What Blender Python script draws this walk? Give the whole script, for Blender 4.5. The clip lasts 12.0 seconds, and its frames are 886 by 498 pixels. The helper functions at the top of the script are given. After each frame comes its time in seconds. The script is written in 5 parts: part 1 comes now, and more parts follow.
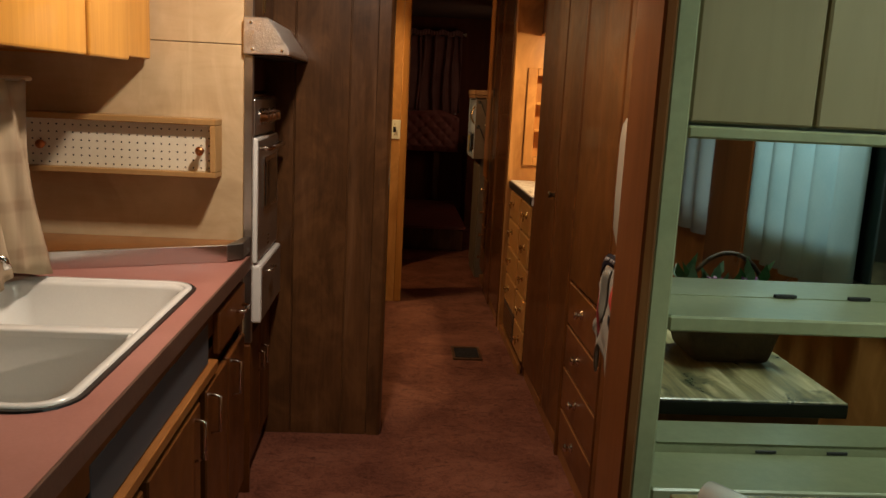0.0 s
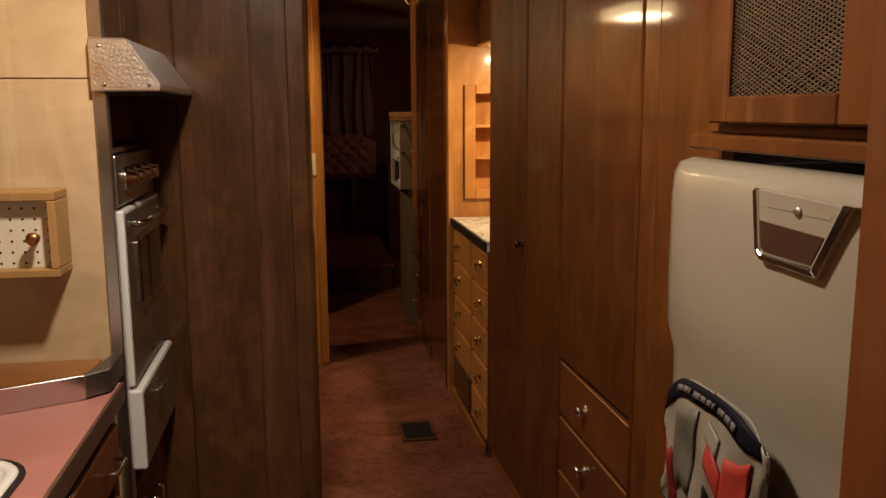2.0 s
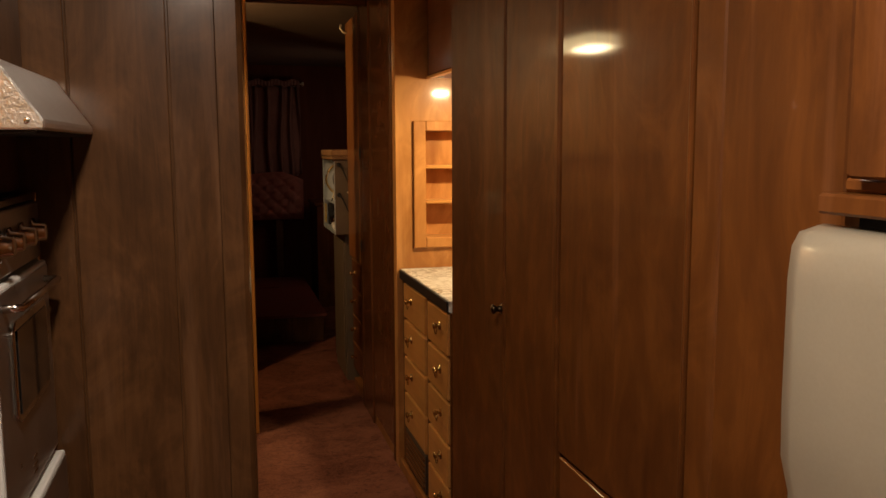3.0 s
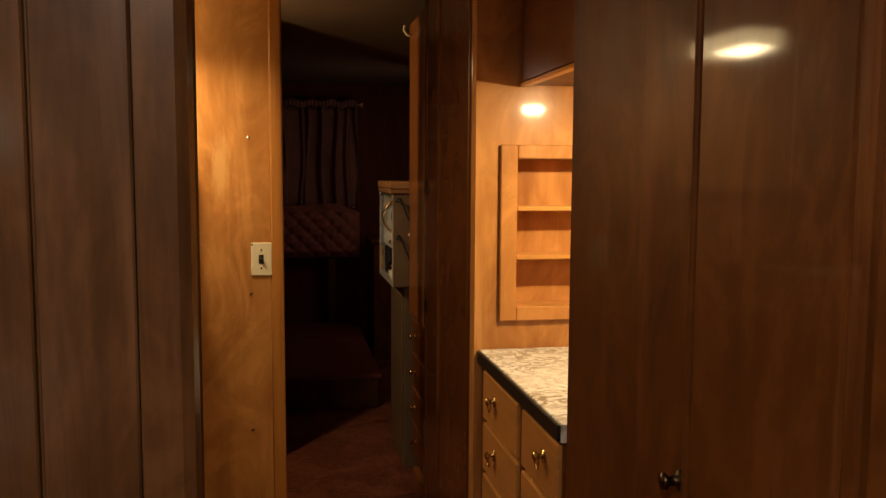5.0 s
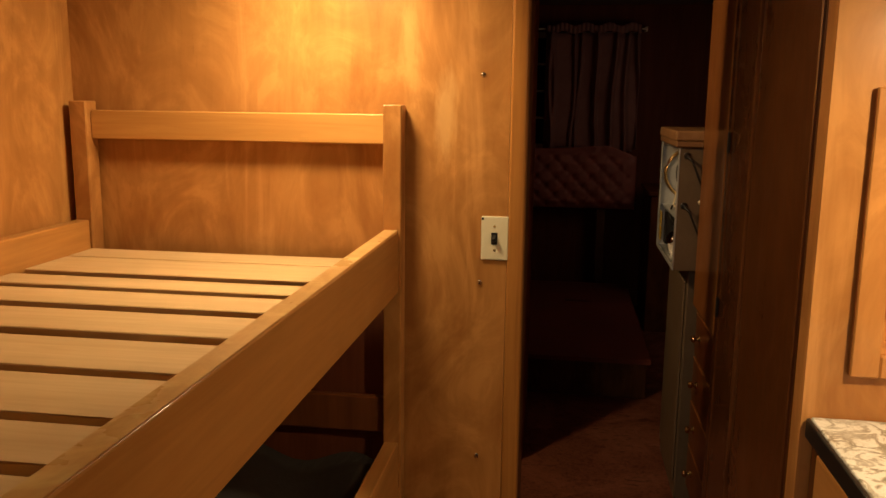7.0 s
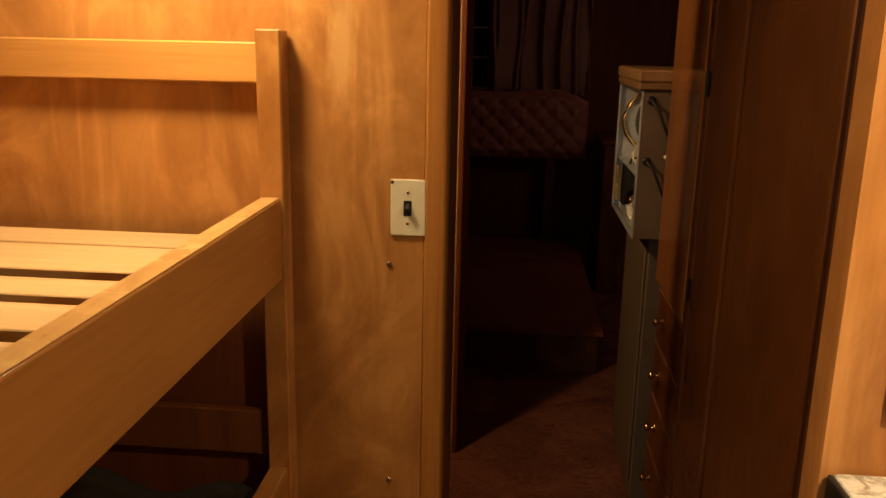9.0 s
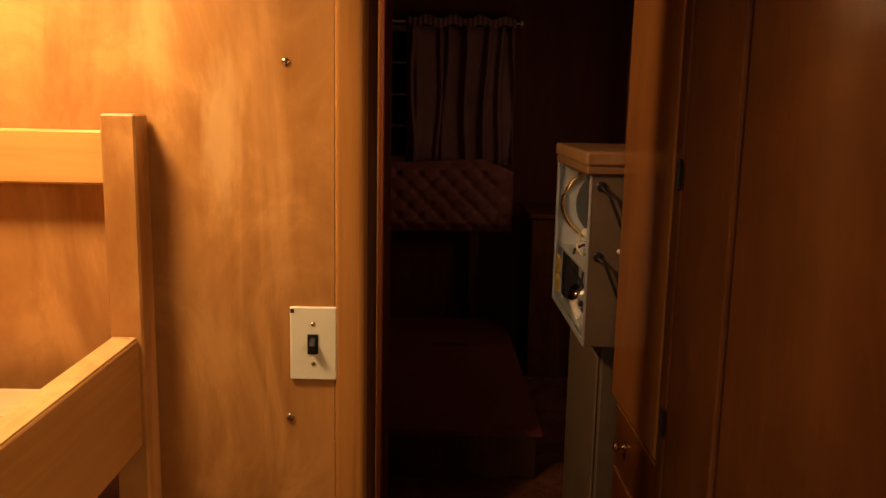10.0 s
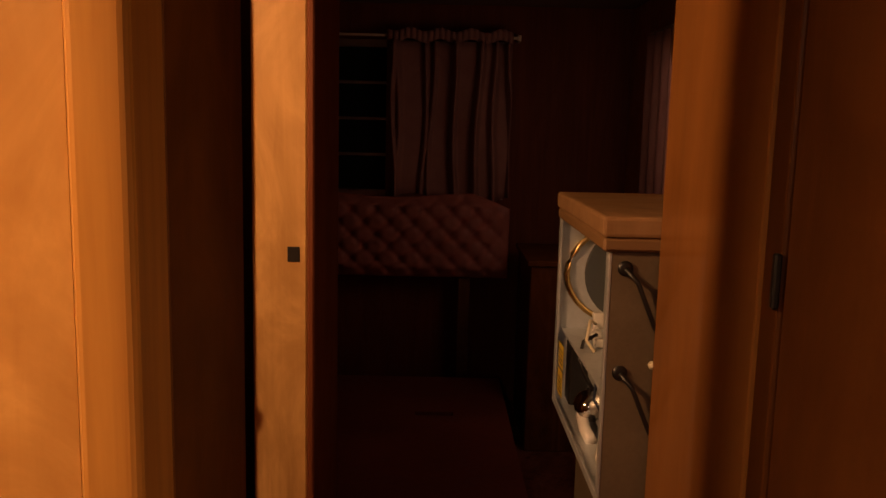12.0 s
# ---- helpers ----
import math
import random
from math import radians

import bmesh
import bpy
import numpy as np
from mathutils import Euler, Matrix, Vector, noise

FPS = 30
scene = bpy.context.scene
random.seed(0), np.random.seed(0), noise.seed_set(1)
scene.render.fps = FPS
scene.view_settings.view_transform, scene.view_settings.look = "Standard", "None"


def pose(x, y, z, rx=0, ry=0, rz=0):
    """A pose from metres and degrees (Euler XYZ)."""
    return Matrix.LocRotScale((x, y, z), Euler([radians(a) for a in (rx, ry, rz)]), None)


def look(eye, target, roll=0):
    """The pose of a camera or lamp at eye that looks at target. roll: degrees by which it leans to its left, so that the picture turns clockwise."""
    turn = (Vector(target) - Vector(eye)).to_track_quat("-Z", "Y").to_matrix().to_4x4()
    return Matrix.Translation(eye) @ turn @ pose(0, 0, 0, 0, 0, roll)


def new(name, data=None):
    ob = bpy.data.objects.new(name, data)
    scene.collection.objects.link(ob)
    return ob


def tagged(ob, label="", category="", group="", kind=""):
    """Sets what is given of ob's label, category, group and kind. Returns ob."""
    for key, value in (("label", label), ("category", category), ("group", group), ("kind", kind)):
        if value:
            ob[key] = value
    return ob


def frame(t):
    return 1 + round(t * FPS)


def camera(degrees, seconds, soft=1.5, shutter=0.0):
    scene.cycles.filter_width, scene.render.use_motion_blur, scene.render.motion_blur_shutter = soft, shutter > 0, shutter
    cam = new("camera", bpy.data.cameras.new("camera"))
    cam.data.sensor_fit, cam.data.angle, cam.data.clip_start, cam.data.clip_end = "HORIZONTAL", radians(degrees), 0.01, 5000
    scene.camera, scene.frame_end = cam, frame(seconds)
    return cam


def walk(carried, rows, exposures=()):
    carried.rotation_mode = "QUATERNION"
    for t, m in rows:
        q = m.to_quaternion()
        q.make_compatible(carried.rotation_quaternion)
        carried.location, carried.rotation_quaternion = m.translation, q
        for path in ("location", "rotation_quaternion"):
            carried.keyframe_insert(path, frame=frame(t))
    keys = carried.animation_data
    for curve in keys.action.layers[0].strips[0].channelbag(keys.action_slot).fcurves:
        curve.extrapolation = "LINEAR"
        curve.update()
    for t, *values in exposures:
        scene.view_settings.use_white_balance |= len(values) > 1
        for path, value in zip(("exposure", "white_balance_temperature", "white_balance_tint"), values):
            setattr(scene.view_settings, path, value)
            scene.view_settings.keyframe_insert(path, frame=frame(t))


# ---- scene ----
cam = camera(56.4, 12.0)
PATH = [
    (0, (0.23, 0.233, 1.273), (0.348, 2.196, 0.907), 2.9),
    (0.5, (0.206, 0.345, 1.294), (0.298, 2.313, 0.953), 2.7),
    (1, (0.165, 0.516, 1.325), (0.34, 2.484, 1.013), 0.5),
    (1.5, (0.154, 0.7, 1.307), (0.41, 2.654, 0.964), -0.3),
    (2, (0.188, 0.953, 1.319), (0.509, 2.899, 0.991), -0.3),
    (2.5, (0.175, 1.15, 1.325), (0.615, 3.079, 1.033), 0.6),
    (2.7, (0.144, 1.246, 1.329), (0.666, 3.159, 1.064), -0.3),
    (4.5, (0.272, 2.103, 1.356), (0.649, 4.056, 1.144), 0.8),
    (5, (0.296, 2.333, 1.352), (0.664, 4.291, 1.171), 0.3),
    (5.5, (0.346, 2.548, 1.383), (0.595, 4.519, 1.15), -1.0),
    (6, (0.39, 2.767, 1.398), (0.422, 4.749, 1.132), 0.4),
    (6.5, (0.395, 2.933, 1.405), (0.182, 4.898, 1.096), 1.6),
    (7, (0.379, 3.125, 1.406), (0.093, 5.073, 1.052), 0.7),
    (9, (0.412, 3.632, 1.374), (0.247, 5.566, 0.892), 1.2),
    (9.5, (0.401, 3.801, 1.382), (0.309, 5.754, 0.961), 1.7),
    (10, (0.379, 4.024, 1.413), (0.408, 5.994, 1.073), 1.2),
    (10.5, (0.385, 4.195, 1.431), (0.48, 6.166, 1.104), 1.0),
    (11, (0.432, 4.377, 1.444), (0.48, 6.354, 1.146), 0.4),
    (11.5, (0.469, 4.515, 1.454), (0.455, 6.492, 1.151), 0.6),
    (12, (0.479, 4.684, 1.446), (0.498, 6.662, 1.153), 1.4),
]
walk(cam, [(t, look(eye, target, roll)) for t, eye, target, roll in PATH], [(0, 0.0, 6300, 10), (2.6, -0.04, 6200, 10), (5, -0.06, 6300, 10), (7.2, -0.06, 6250, 10), (9.2, -0.02, 6400, 12), (10, 0.0, 6800, 22), (10.5, 0.0, 7800, 42), (11, -0.02, 7900, 42), (11.6, 0.0, 7800, 42), (12, 0.18, 7550, 38)])

# ---- world and lamps ----
world = bpy.data.worlds.new("night")
scene.world = world
world.use_nodes = True
world.node_tree.nodes["Background"].inputs[0].default_value = (0.02, 0.03, 0.05, 1)
world.node_tree.nodes["Background"].inputs[1].default_value = 0.15

KITCHEN_WARM = (1.0, 0.80, 0.62)
WARM = (1.0, 0.73, 0.38)
COOL = (0.86, 1.0, 0.80)


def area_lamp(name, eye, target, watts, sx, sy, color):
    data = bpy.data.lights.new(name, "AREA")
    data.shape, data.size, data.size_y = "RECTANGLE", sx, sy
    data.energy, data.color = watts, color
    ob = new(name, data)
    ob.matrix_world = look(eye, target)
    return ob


area_lamp("kitchen_light", (0.09, 2.12, 1.935), (0.09, 2.12, 0), 18, 0.09, 0.09, KITCHEN_WARM)
area_lamp("bunk_light", (-0.20, 4.93, 1.776), (-0.25, 4.74, 0), 9.6, 0.14, 0.14, WARM)
area_lamp("vanity_light", (1.14, 4.17, 1.578), (1.10, 4.36, 0.9), 12.5, 0.06, 0.05, WARM)
area_lamp("washroom_light", (-0.30, 5.42, 1.80), (0.35, 6.05, 1.45), 13, 0.10, 0.10, (1.0, 0.60, 0.26))
lounge = area_lamp("lounge_light", (1.16, 0.60, 1.93), (1.16, 0.60, 0), 7.0, 0.15, 0.4, COOL)
lounge.data.spread = radians(150)
# added fill lamp inside the bedroom, brightens the headboard; no such source seen
area_lamp("bedroom_fill_light", (1.33, 7.75, 1.42), (0.1, 8.75, 1.05), 1.35, 0.7, 0.7, (1.0, 0.62, 0.45))

# ---- materials ----


def material(name):
    m = bpy.data.materials.new(name)
    m.use_nodes = True
    return m, m.node_tree.nodes, m.node_tree.links, m.node_tree.nodes["Principled BSDF"]


def coords(nodes, links, scale, jitter=True):
    """Object coordinates in metres, scaled, and shifted piece by piece."""
    tex = nodes.new("ShaderNodeTexCoord")
    mp = nodes.new("ShaderNodeMapping")
    mp.inputs["Scale"].default_value = scale
    links.new(tex.outputs["Object"], mp.inputs["Vector"])
    if jitter:
        info = nodes.new("ShaderNodeObjectInfo")
        mul = nodes.new("ShaderNodeMath")
        mul.operation = "MULTIPLY"
        mul.inputs[1].default_value = 37.0
        comb = nodes.new("ShaderNodeCombineXYZ")
        links.new(info.outputs["Random"], mul.inputs[0])
        for k in range(3):
            links.new(mul.outputs[0], comb.inputs[k])
        links.new(comb.outputs[0], mp.inputs["Location"])
    return mp.outputs[0]


def noise_tex(nodes, links, vec, scale, detail=4.0, rough=0.55, dist=0.0):
    n = nodes.new("ShaderNodeTexNoise")
    n.inputs["Scale"].default_value = scale
    n.inputs["Detail"].default_value = detail
    n.inputs["Roughness"].default_value = rough
    n.inputs["Distortion"].default_value = dist
    links.new(vec, n.inputs["Vector"])
    return n.outputs["Fac"]


def ramp(nodes, links, fac, stops):
    r = nodes.new("ShaderNodeValToRGB")
    els = r.color_ramp.elements
    while len(els) < len(stops):
        els.new(0.5)
    for e, (p, c) in zip(els, stops):
        e.position, e.color = p, (*c, 1)
    links.new(fac, r.inputs["Fac"])
    return r.outputs["Color"]


def mix(nodes, links, fac, a, b, mode="MIX"):
    n = nodes.new("ShaderNodeMix")
    n.data_type, n.blend_type = "RGBA", mode
    if isinstance(fac, float):
        n.inputs[0].default_value = fac
    else:
        links.new(fac, n.inputs[0])
    for sock, v in ((n.inputs[6], a), (n.inputs[7], b)):
        if isinstance(v, tuple):
            sock.default_value = (*v, 1)
        else:
            links.new(v, sock)
    return n.outputs[2]


def bump(nodes, links, bsdf, height, strength, dist=0.002):
    b = nodes.new("ShaderNodeBump")
    b.inputs["Strength"].default_value = strength
    b.inputs["Distance"].default_value = dist
    links.new(height, b.inputs["Height"])
    links.new(b.outputs[0], bsdf.inputs["Normal"])


def scaled(nodes, links, fac, lo, hi):
    r = nodes.new("ShaderNodeMapRange")
    r.inputs["To Min"].default_value, r.inputs["To Max"].default_value = lo, hi
    links.new(fac, r.inputs["Value"])
    return r.outputs[0]


def wood(name, dark, light, axis="z", rough=0.3, coat=0.5, figure=0.5, across=22.0, length=1.2, swirl=0.7, coat_rough=0.07, wear=0.0):
    m, nodes, links, bsdf = material(name)
    along = {"x": (length, across, across), "y": (across, length, across), "z": (across, across, length)}[axis]
    vec = coords(nodes, links, along)
    grain = noise_tex(nodes, links, vec, 2.2, 7, 0.62, swirl)
    broad = coords(nodes, links, tuple(a / 6 if a > length else a / 2 for a in along))
    cloud = noise_tex(nodes, links, broad, 1.6, 3, 0.5, 1.4)
    blotch = noise_tex(nodes, links, coords(nodes, links, (1, 1, 1)), 5.0, 3, 0.6)
    c1 = ramp(nodes, links, grain, [(0.25, dark), (0.75, light)])
    mid = tuple((a + b) / 2 for a, b in zip(dark, light))
    c2 = ramp(nodes, links, cloud, [(0.3, tuple(a * 0.75 for a in dark)), (0.55, mid), (0.75, light)])
    c = mix(nodes, links, figure, c1, c2)
    c = mix(nodes, links, scaled(nodes, links, blotch, 0.0, 0.35), c, tuple(a * 0.8 for a in mid))
    if wear:
        # cloudy figure of rotary-cut veneer and paler runs where the varnish has worn
        curl = noise_tex(nodes, links, coords(nodes, links, (1.0, 1.0, 0.55)), 4.5, 6, 0.6, 3.2)
        c = mix(nodes, links, scaled(nodes, links, curl, 0.0, wear), c, ramp(nodes, links, curl, [(0.35, dark), (0.5, mid), (0.62, light)]))
        run = noise_tex(nodes, links, coords(nodes, links, (9.0, 9.0, 0.7)), 1.3, 5, 0.55, 0.5)
        c = mix(nodes, links, scaled(nodes, links, ramp(nodes, links, run, [(0.60, (0, 0, 0)), (0.70, (1, 1, 1))]), 0.0, 0.55 * wear), c, tuple(min(0.85, a * 1.25 + 0.03) for a in light))
        scar = noise_tex(nodes, links, coords(nodes, links, (30.0, 30.0, 2.2)), 1.0, 5, 0.7, 0.8)
        c = mix(nodes, links, scaled(nodes, links, ramp(nodes, links, scar, [(0.68, (0, 0, 0)), (0.74, (1, 1, 1))]), 0.0, 0.5 * wear), c, tuple(a * 0.45 for a in dark))
    links.new(c, bsdf.inputs["Base Color"])
    smudge = noise_tex(nodes, links, coords(nodes, links, (1, 1, 1)), 9.0, 4)
    links.new(scaled(nodes, links, smudge, rough * 0.75, rough * 1.35), bsdf.inputs["Roughness"])
    bsdf.inputs["Coat Weight"].default_value = coat
    bsdf.inputs["Coat Roughness"].default_value = coat_rough
    bsdf.inputs["Specular IOR Level"].default_value = 0.15
    bump(nodes, links, bsdf, grain, 0.06)
    return m


def mottled(name, a, b, scale=8.0, rough=0.5, metal=0.0, fine=60.0, strength=0.1, coat=0.0, depth=0.002):
    """A surface of two near colours, with stains at one scale and relief at another."""
    m, nodes, links, bsdf = material(name)
    vec = coords(nodes, links, (1, 1, 1))
    big = noise_tex(nodes, links, vec, scale, 4, 0.6, 0.4)
    small = noise_tex(nodes, links, vec, fine, 4, 0.6)
    both = mix(nodes, links, 0.35, ramp(nodes, links, big, [(0.3, a), (0.7, b)]), ramp(nodes, links, small, [(0.3, a), (0.7, b)]))
    links.new(both, bsdf.inputs["Base Color"])
    bsdf.inputs["Metallic"].default_value = metal
    bsdf.inputs["Coat Weight"].default_value = coat
    links.new(scaled(nodes, links, big, rough * 0.75, min(1, rough * 1.3)), bsdf.inputs["Roughness"])
    bump(nodes, links, bsdf, small, strength, depth)
    return m


def carpet_material():
    m, nodes, links, bsdf = material("worn_carpet")
    vec = coords(nodes, links, (1, 1, 1), False)
    pile = noise_tex(nodes, links, vec, 160, 5, 0.7)
    tufts = noise_tex(nodes, links, vec, 34, 5, 0.65, 1.5)
    wear = noise_tex(nodes, links, vec, 3.2, 5, 0.65, 0.8)
    scratch = noise_tex(nodes, links, coords(nodes, links, (5, 13, 1), False), 1.6, 5, 0.7, 1.6)
    base = ramp(nodes, links, wear, [(0.34, (0.045, 0.013, 0.007)), (0.50, (0.175, 0.060, 0.034)), (0.66, (0.34, 0.145, 0.088))])
    dark = ramp(nodes, links, tufts, [(0.34, (0.022, 0.007, 0.005)), (0.52, (0.22, 0.08, 0.046))])
    c = mix(nodes, links, 0.45, base, dark)
    holes = ramp(nodes, links, scratch, [(0.33, (0.8, 0.8, 0.8)), (0.42, (0, 0, 0))])
    c = mix(nodes, links, holes, c, (0.022, 0.008, 0.006))
    c = mix(nodes, links, 0.35, c, ramp(nodes, links, pile, [(0.3, (0.04, 0.012, 0.008)), (0.7, (0.26, 0.10, 0.06))]))
    links.new(c, bsdf.inputs["Base Color"])
    bsdf.inputs["Roughness"].default_value = 0.95
    bsdf.inputs["Specular IOR Level"].default_value = 0.1
    bump(nodes, links, bsdf, mix(nodes, links, 0.5, pile, tufts), 0.9, 0.008)
    return m


def marble_material():
    m, nodes, links, bsdf = material("marbled_laminate")
    vec = coords(nodes, links, (1.0, 1.35, 1.0), False)
    n1 = noise_tex(nodes, links, vec, 11.0, 6, 0.62, 1.5)
    n2 = noise_tex(nodes, links, vec, 24.0, 5, 0.65, 2.0)
    n3 = noise_tex(nodes, links, vec, 6.0, 3, 0.5, 0.6)
    white, fawn, umber = (0.76, 0.74, 0.68), (0.46, 0.41, 0.32), (0.19, 0.155, 0.10)
    veins = ramp(nodes, links, n1, [(0.41, white), (0.44, fawn), (0.46, umber), (0.495, umber), (0.515, fawn), (0.545, white)])
    fine = ramp(nodes, links, n2, [(0.42, white), (0.48, fawn), (0.55, white)])
    both = mix(nodes, links, ramp(nodes, links, n3, [(0.42, (0.9, 0.9, 0.9)), (0.60, (0.35, 0.35, 0.35))]), fine, veins)
    links.new(both, bsdf.inputs["Base Color"])
    bsdf.inputs["Roughness"].default_value = 0.28
    return m


def plaid_material():
    m, nodes, links, bsdf = material("plaid_cotton")
    tex = nodes.new("ShaderNodeTexCoord")
    cols = []
    for axis in ((1, 1, 0), (0, 0, 1)):
        mp = nodes.new("ShaderNodeMapping")
        mp.inputs["Scale"].default_value = axis
        links.new(tex.outputs["Object"], mp.inputs["Vector"])
        w = nodes.new("ShaderNodeTexWave")
        w.bands_direction = "DIAGONAL"
        w.inputs["Scale"].default_value = 5.5
        w.inputs["Distortion"].default_value = 0.3
        links.new(mp.outputs[0], w.inputs["Vector"])
        cols.append(ramp(nodes, links, w.outputs["Fac"], [(0.0, (0.42, 0.33, 0.215)), (0.80, (0.37, 0.28, 0.18)), (0.95, (0.26, 0.18, 0.11))]))
    c = mix(nodes, links, 0.5, cols[0], cols[1])
    weave = noise_tex(nodes, links, coords(nodes, links, (1, 1, 1)), 300, 3)
    links.new(c, bsdf.inputs["Base Color"])
    bsdf.inputs["Roughness"].default_value = 0.9
    bump(nodes, links, bsdf, weave, 0.3, 0.001)
    return m


def worn_table():
    """Streaked, rubbed varnish with pale bare wood and dark spills."""
    m, nodes, links, bsdf = material("worn_table_top")
    streak = noise_tex(nodes, links, coords(nodes, links, (16, 1.6, 1), False), 1.3, 6, 0.6, 1.4)
    spill = noise_tex(nodes, links, coords(nodes, links, (4, 2.6, 1), False), 1.7, 5, 0.65, 1.8)
    c = ramp(nodes, links, streak, [(0.32, (0.16, 0.14, 0.06)), (0.48, (0.36, 0.30, 0.14)), (0.62, (0.66, 0.56, 0.32))])
    c = mix(nodes, links, ramp(nodes, links, spill, [(0.36, (1, 1, 1)), (0.46, (0, 0, 0))]), c, (0.07, 0.075, 0.035))
    links.new(c, bsdf.inputs["Base Color"])
    links.new(scaled(nodes, links, spill, 0.15, 0.5), bsdf.inputs["Roughness"])
    bump(nodes, links, bsdf, streak, 0.1)
    return m


def plain(name, color, rough=0.5, metal=0.0, emit=0.0, coat=0.0):
    m, nodes, links, bsdf = material(name)
    bsdf.inputs["Base Color"].default_value = (*color, 1)
    bsdf.inputs["Roughness"].default_value = rough
    bsdf.inputs["Metallic"].default_value = metal
    bsdf.inputs["Coat Weight"].default_value = coat
    if emit:
        bsdf.inputs["Emission Color"].default_value = (*color, 1)
        bsdf.inputs["Emission Strength"].default_value = emit
    return m


BIRCH = wood("varnished_birch", (0.27, 0.095, 0.019), (0.67, 0.325, 0.096), "z", 0.35, 0.4, 0.6, 7.0, 1.3, 1.2, 0.10, 0.6)
BIRCH_X = wood("varnished_birch_rail", (0.46, 0.20, 0.048), (0.70, 0.36, 0.10), "x", 0.35, 0.35, 0.4)
BIRCH_Y = wood("varnished_birch_side_rail", (0.38, 0.165, 0.042), (0.64, 0.31, 0.085), "y", 0.35, 0.35, 0.4)
SLAT = wood("pale_pine", (0.54, 0.33, 0.15), (0.74, 0.52, 0.27), "x", 0.5, 0.1, 0.4)
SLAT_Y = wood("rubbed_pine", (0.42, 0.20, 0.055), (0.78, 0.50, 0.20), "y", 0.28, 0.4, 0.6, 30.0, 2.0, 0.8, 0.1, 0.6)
BOXWOOD = wood("dusty_fir", (0.30, 0.165, 0.055), (0.48, 0.29, 0.115), "x", 0.5, 0.1, 0.5, 24.0, 1.4, 0.7, 0.2, 0.4)
FIR = wood("varnished_fir", (0.54, 0.235, 0.036), (0.84, 0.43, 0.082), "z", 0.32, 0.35, 0.4)
REDWOOD = wood("dark_varnished_birch", (0.050, 0.0145, 0.0032), (0.185, 0.063, 0.0118), "z", 0.48, 0.26, 0.6, 9.0, 1.2, 1.2, 0.07, 0.6)
HALLWOOD = wood("red_varnished_birch", (0.050, 0.0150, 0.0036), (0.165, 0.054, 0.0125), "z", 0.40, 1.0, 0.5, 9.0, 1.0, 0.9, 0.14, 0.5)
CASING = wood("varnished_casing", (0.21, 0.070, 0.012), (0.58, 0.255, 0.062), "z", 0.35, 0.3, 0.4, 18.0, 0.6, 0.9)
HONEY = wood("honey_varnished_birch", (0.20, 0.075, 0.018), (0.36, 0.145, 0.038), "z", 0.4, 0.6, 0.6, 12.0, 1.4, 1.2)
REDWOOD_Y = wood("dark_varnished_birch_drawer", (0.085, 0.024, 0.005), (0.19, 0.062, 0.012), "y", 0.45, 0.6, 0.6, 14.0, 1.4, 1.0)
POST = wood("red_brown_post", (0.13, 0.042, 0.012), (0.24, 0.085, 0.025), "z", 0.3, 0.4, 0.4)
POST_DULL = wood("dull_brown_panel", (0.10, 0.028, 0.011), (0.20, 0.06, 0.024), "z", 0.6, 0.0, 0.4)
WALNUT = wood("walnut_panel", (0.026, 0.0105, 0.004), (0.180, 0.081, 0.029), "z", 0.42, 0.6, 0.55, 16.0, 1.3, 2.4, 0.17, 0.5)
GROOVE = plain("dark_groove", (0.012, 0.007, 0.005), 0.8)
CREAM = wood("aged_cream_panel", (0.44, 0.31, 0.165), (0.72, 0.57, 0.355), "x", 0.45, 0.1, 0.6, 9.0, 2.0, 1.4, 0.2, 0.45)
CARPET = carpet_material()
MARBLE = marble_material()
PLAID = plaid_material()
PINK = mottled("pink_laminate", (0.36, 0.15, 0.12), (0.44, 0.20, 0.165), 9, 0.32, 0, 140, 0.04)
ENAMEL = mottled("white_enamel", (0.68, 0.67, 0.63), (0.76, 0.75, 0.71), 5, 0.22, 0, 200, 0.01, 0.3)
FRIDGE = mottled("cream_enamel", (0.28, 0.25, 0.19), (0.33, 0.295, 0.225), 3, 0.3, 0, 220, 0.02, 0.3)
STEEL = mottled("brushed_steel", (0.50, 0.48, 0.45), (0.62, 0.60, 0.57), 12, 0.3, 1, 160, 0.08)
HAMMER = mottled("hammered_aluminium", (0.78, 0.76, 0.72), (0.88, 0.86, 0.82), 30, 0.34, 1, 150, 0.7, 0, 0.002)
BRIGHT_STEEL = mottled("polished_strip_steel", (0.58, 0.56, 0.54), (0.68, 0.66, 0.64), 9, 0.2, 1, 130, 0.04)
CHROME = plain("chrome", (0.75, 0.72, 0.68), 0.12, 1)
BRASS = plain("aged_brass", (0.55, 0.38, 0.16), 0.25, 1)
COPPER = plain("copper_hook", (0.50, 0.22, 0.09), 0.35, 1)
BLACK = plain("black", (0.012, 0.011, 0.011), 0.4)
GLASS_DARK = plain("dark_oven_glass", (0.02, 0.018, 0.016), 0.08, 0, 0, 0.5)
IVORY = mottled("ivory_plastic", (0.66, 0.58, 0.40), (0.72, 0.64, 0.46), 14, 0.35, 0, 90, 0.02)
PEGWHITE = mottled("white_pegboard", (0.66, 0.60, 0.45), (0.76, 0.70, 0.55), 6, 0.6, 0, 120, 0.05)
GREEN = mottled("pale_green_paint", (0.25, 0.275, 0.155), (0.38, 0.39, 0.225), 4.0, 0.3, 0, 60, 0.12)
GREEN_DOOR = wood("green_washed_door", (0.24, 0.195, 0.11), (0.40, 0.33, 0.185), "z", 0.42, 0.1, 0.5, 7.0, 0.9, 0.9)
OLIVE_TABLE = worn_table()
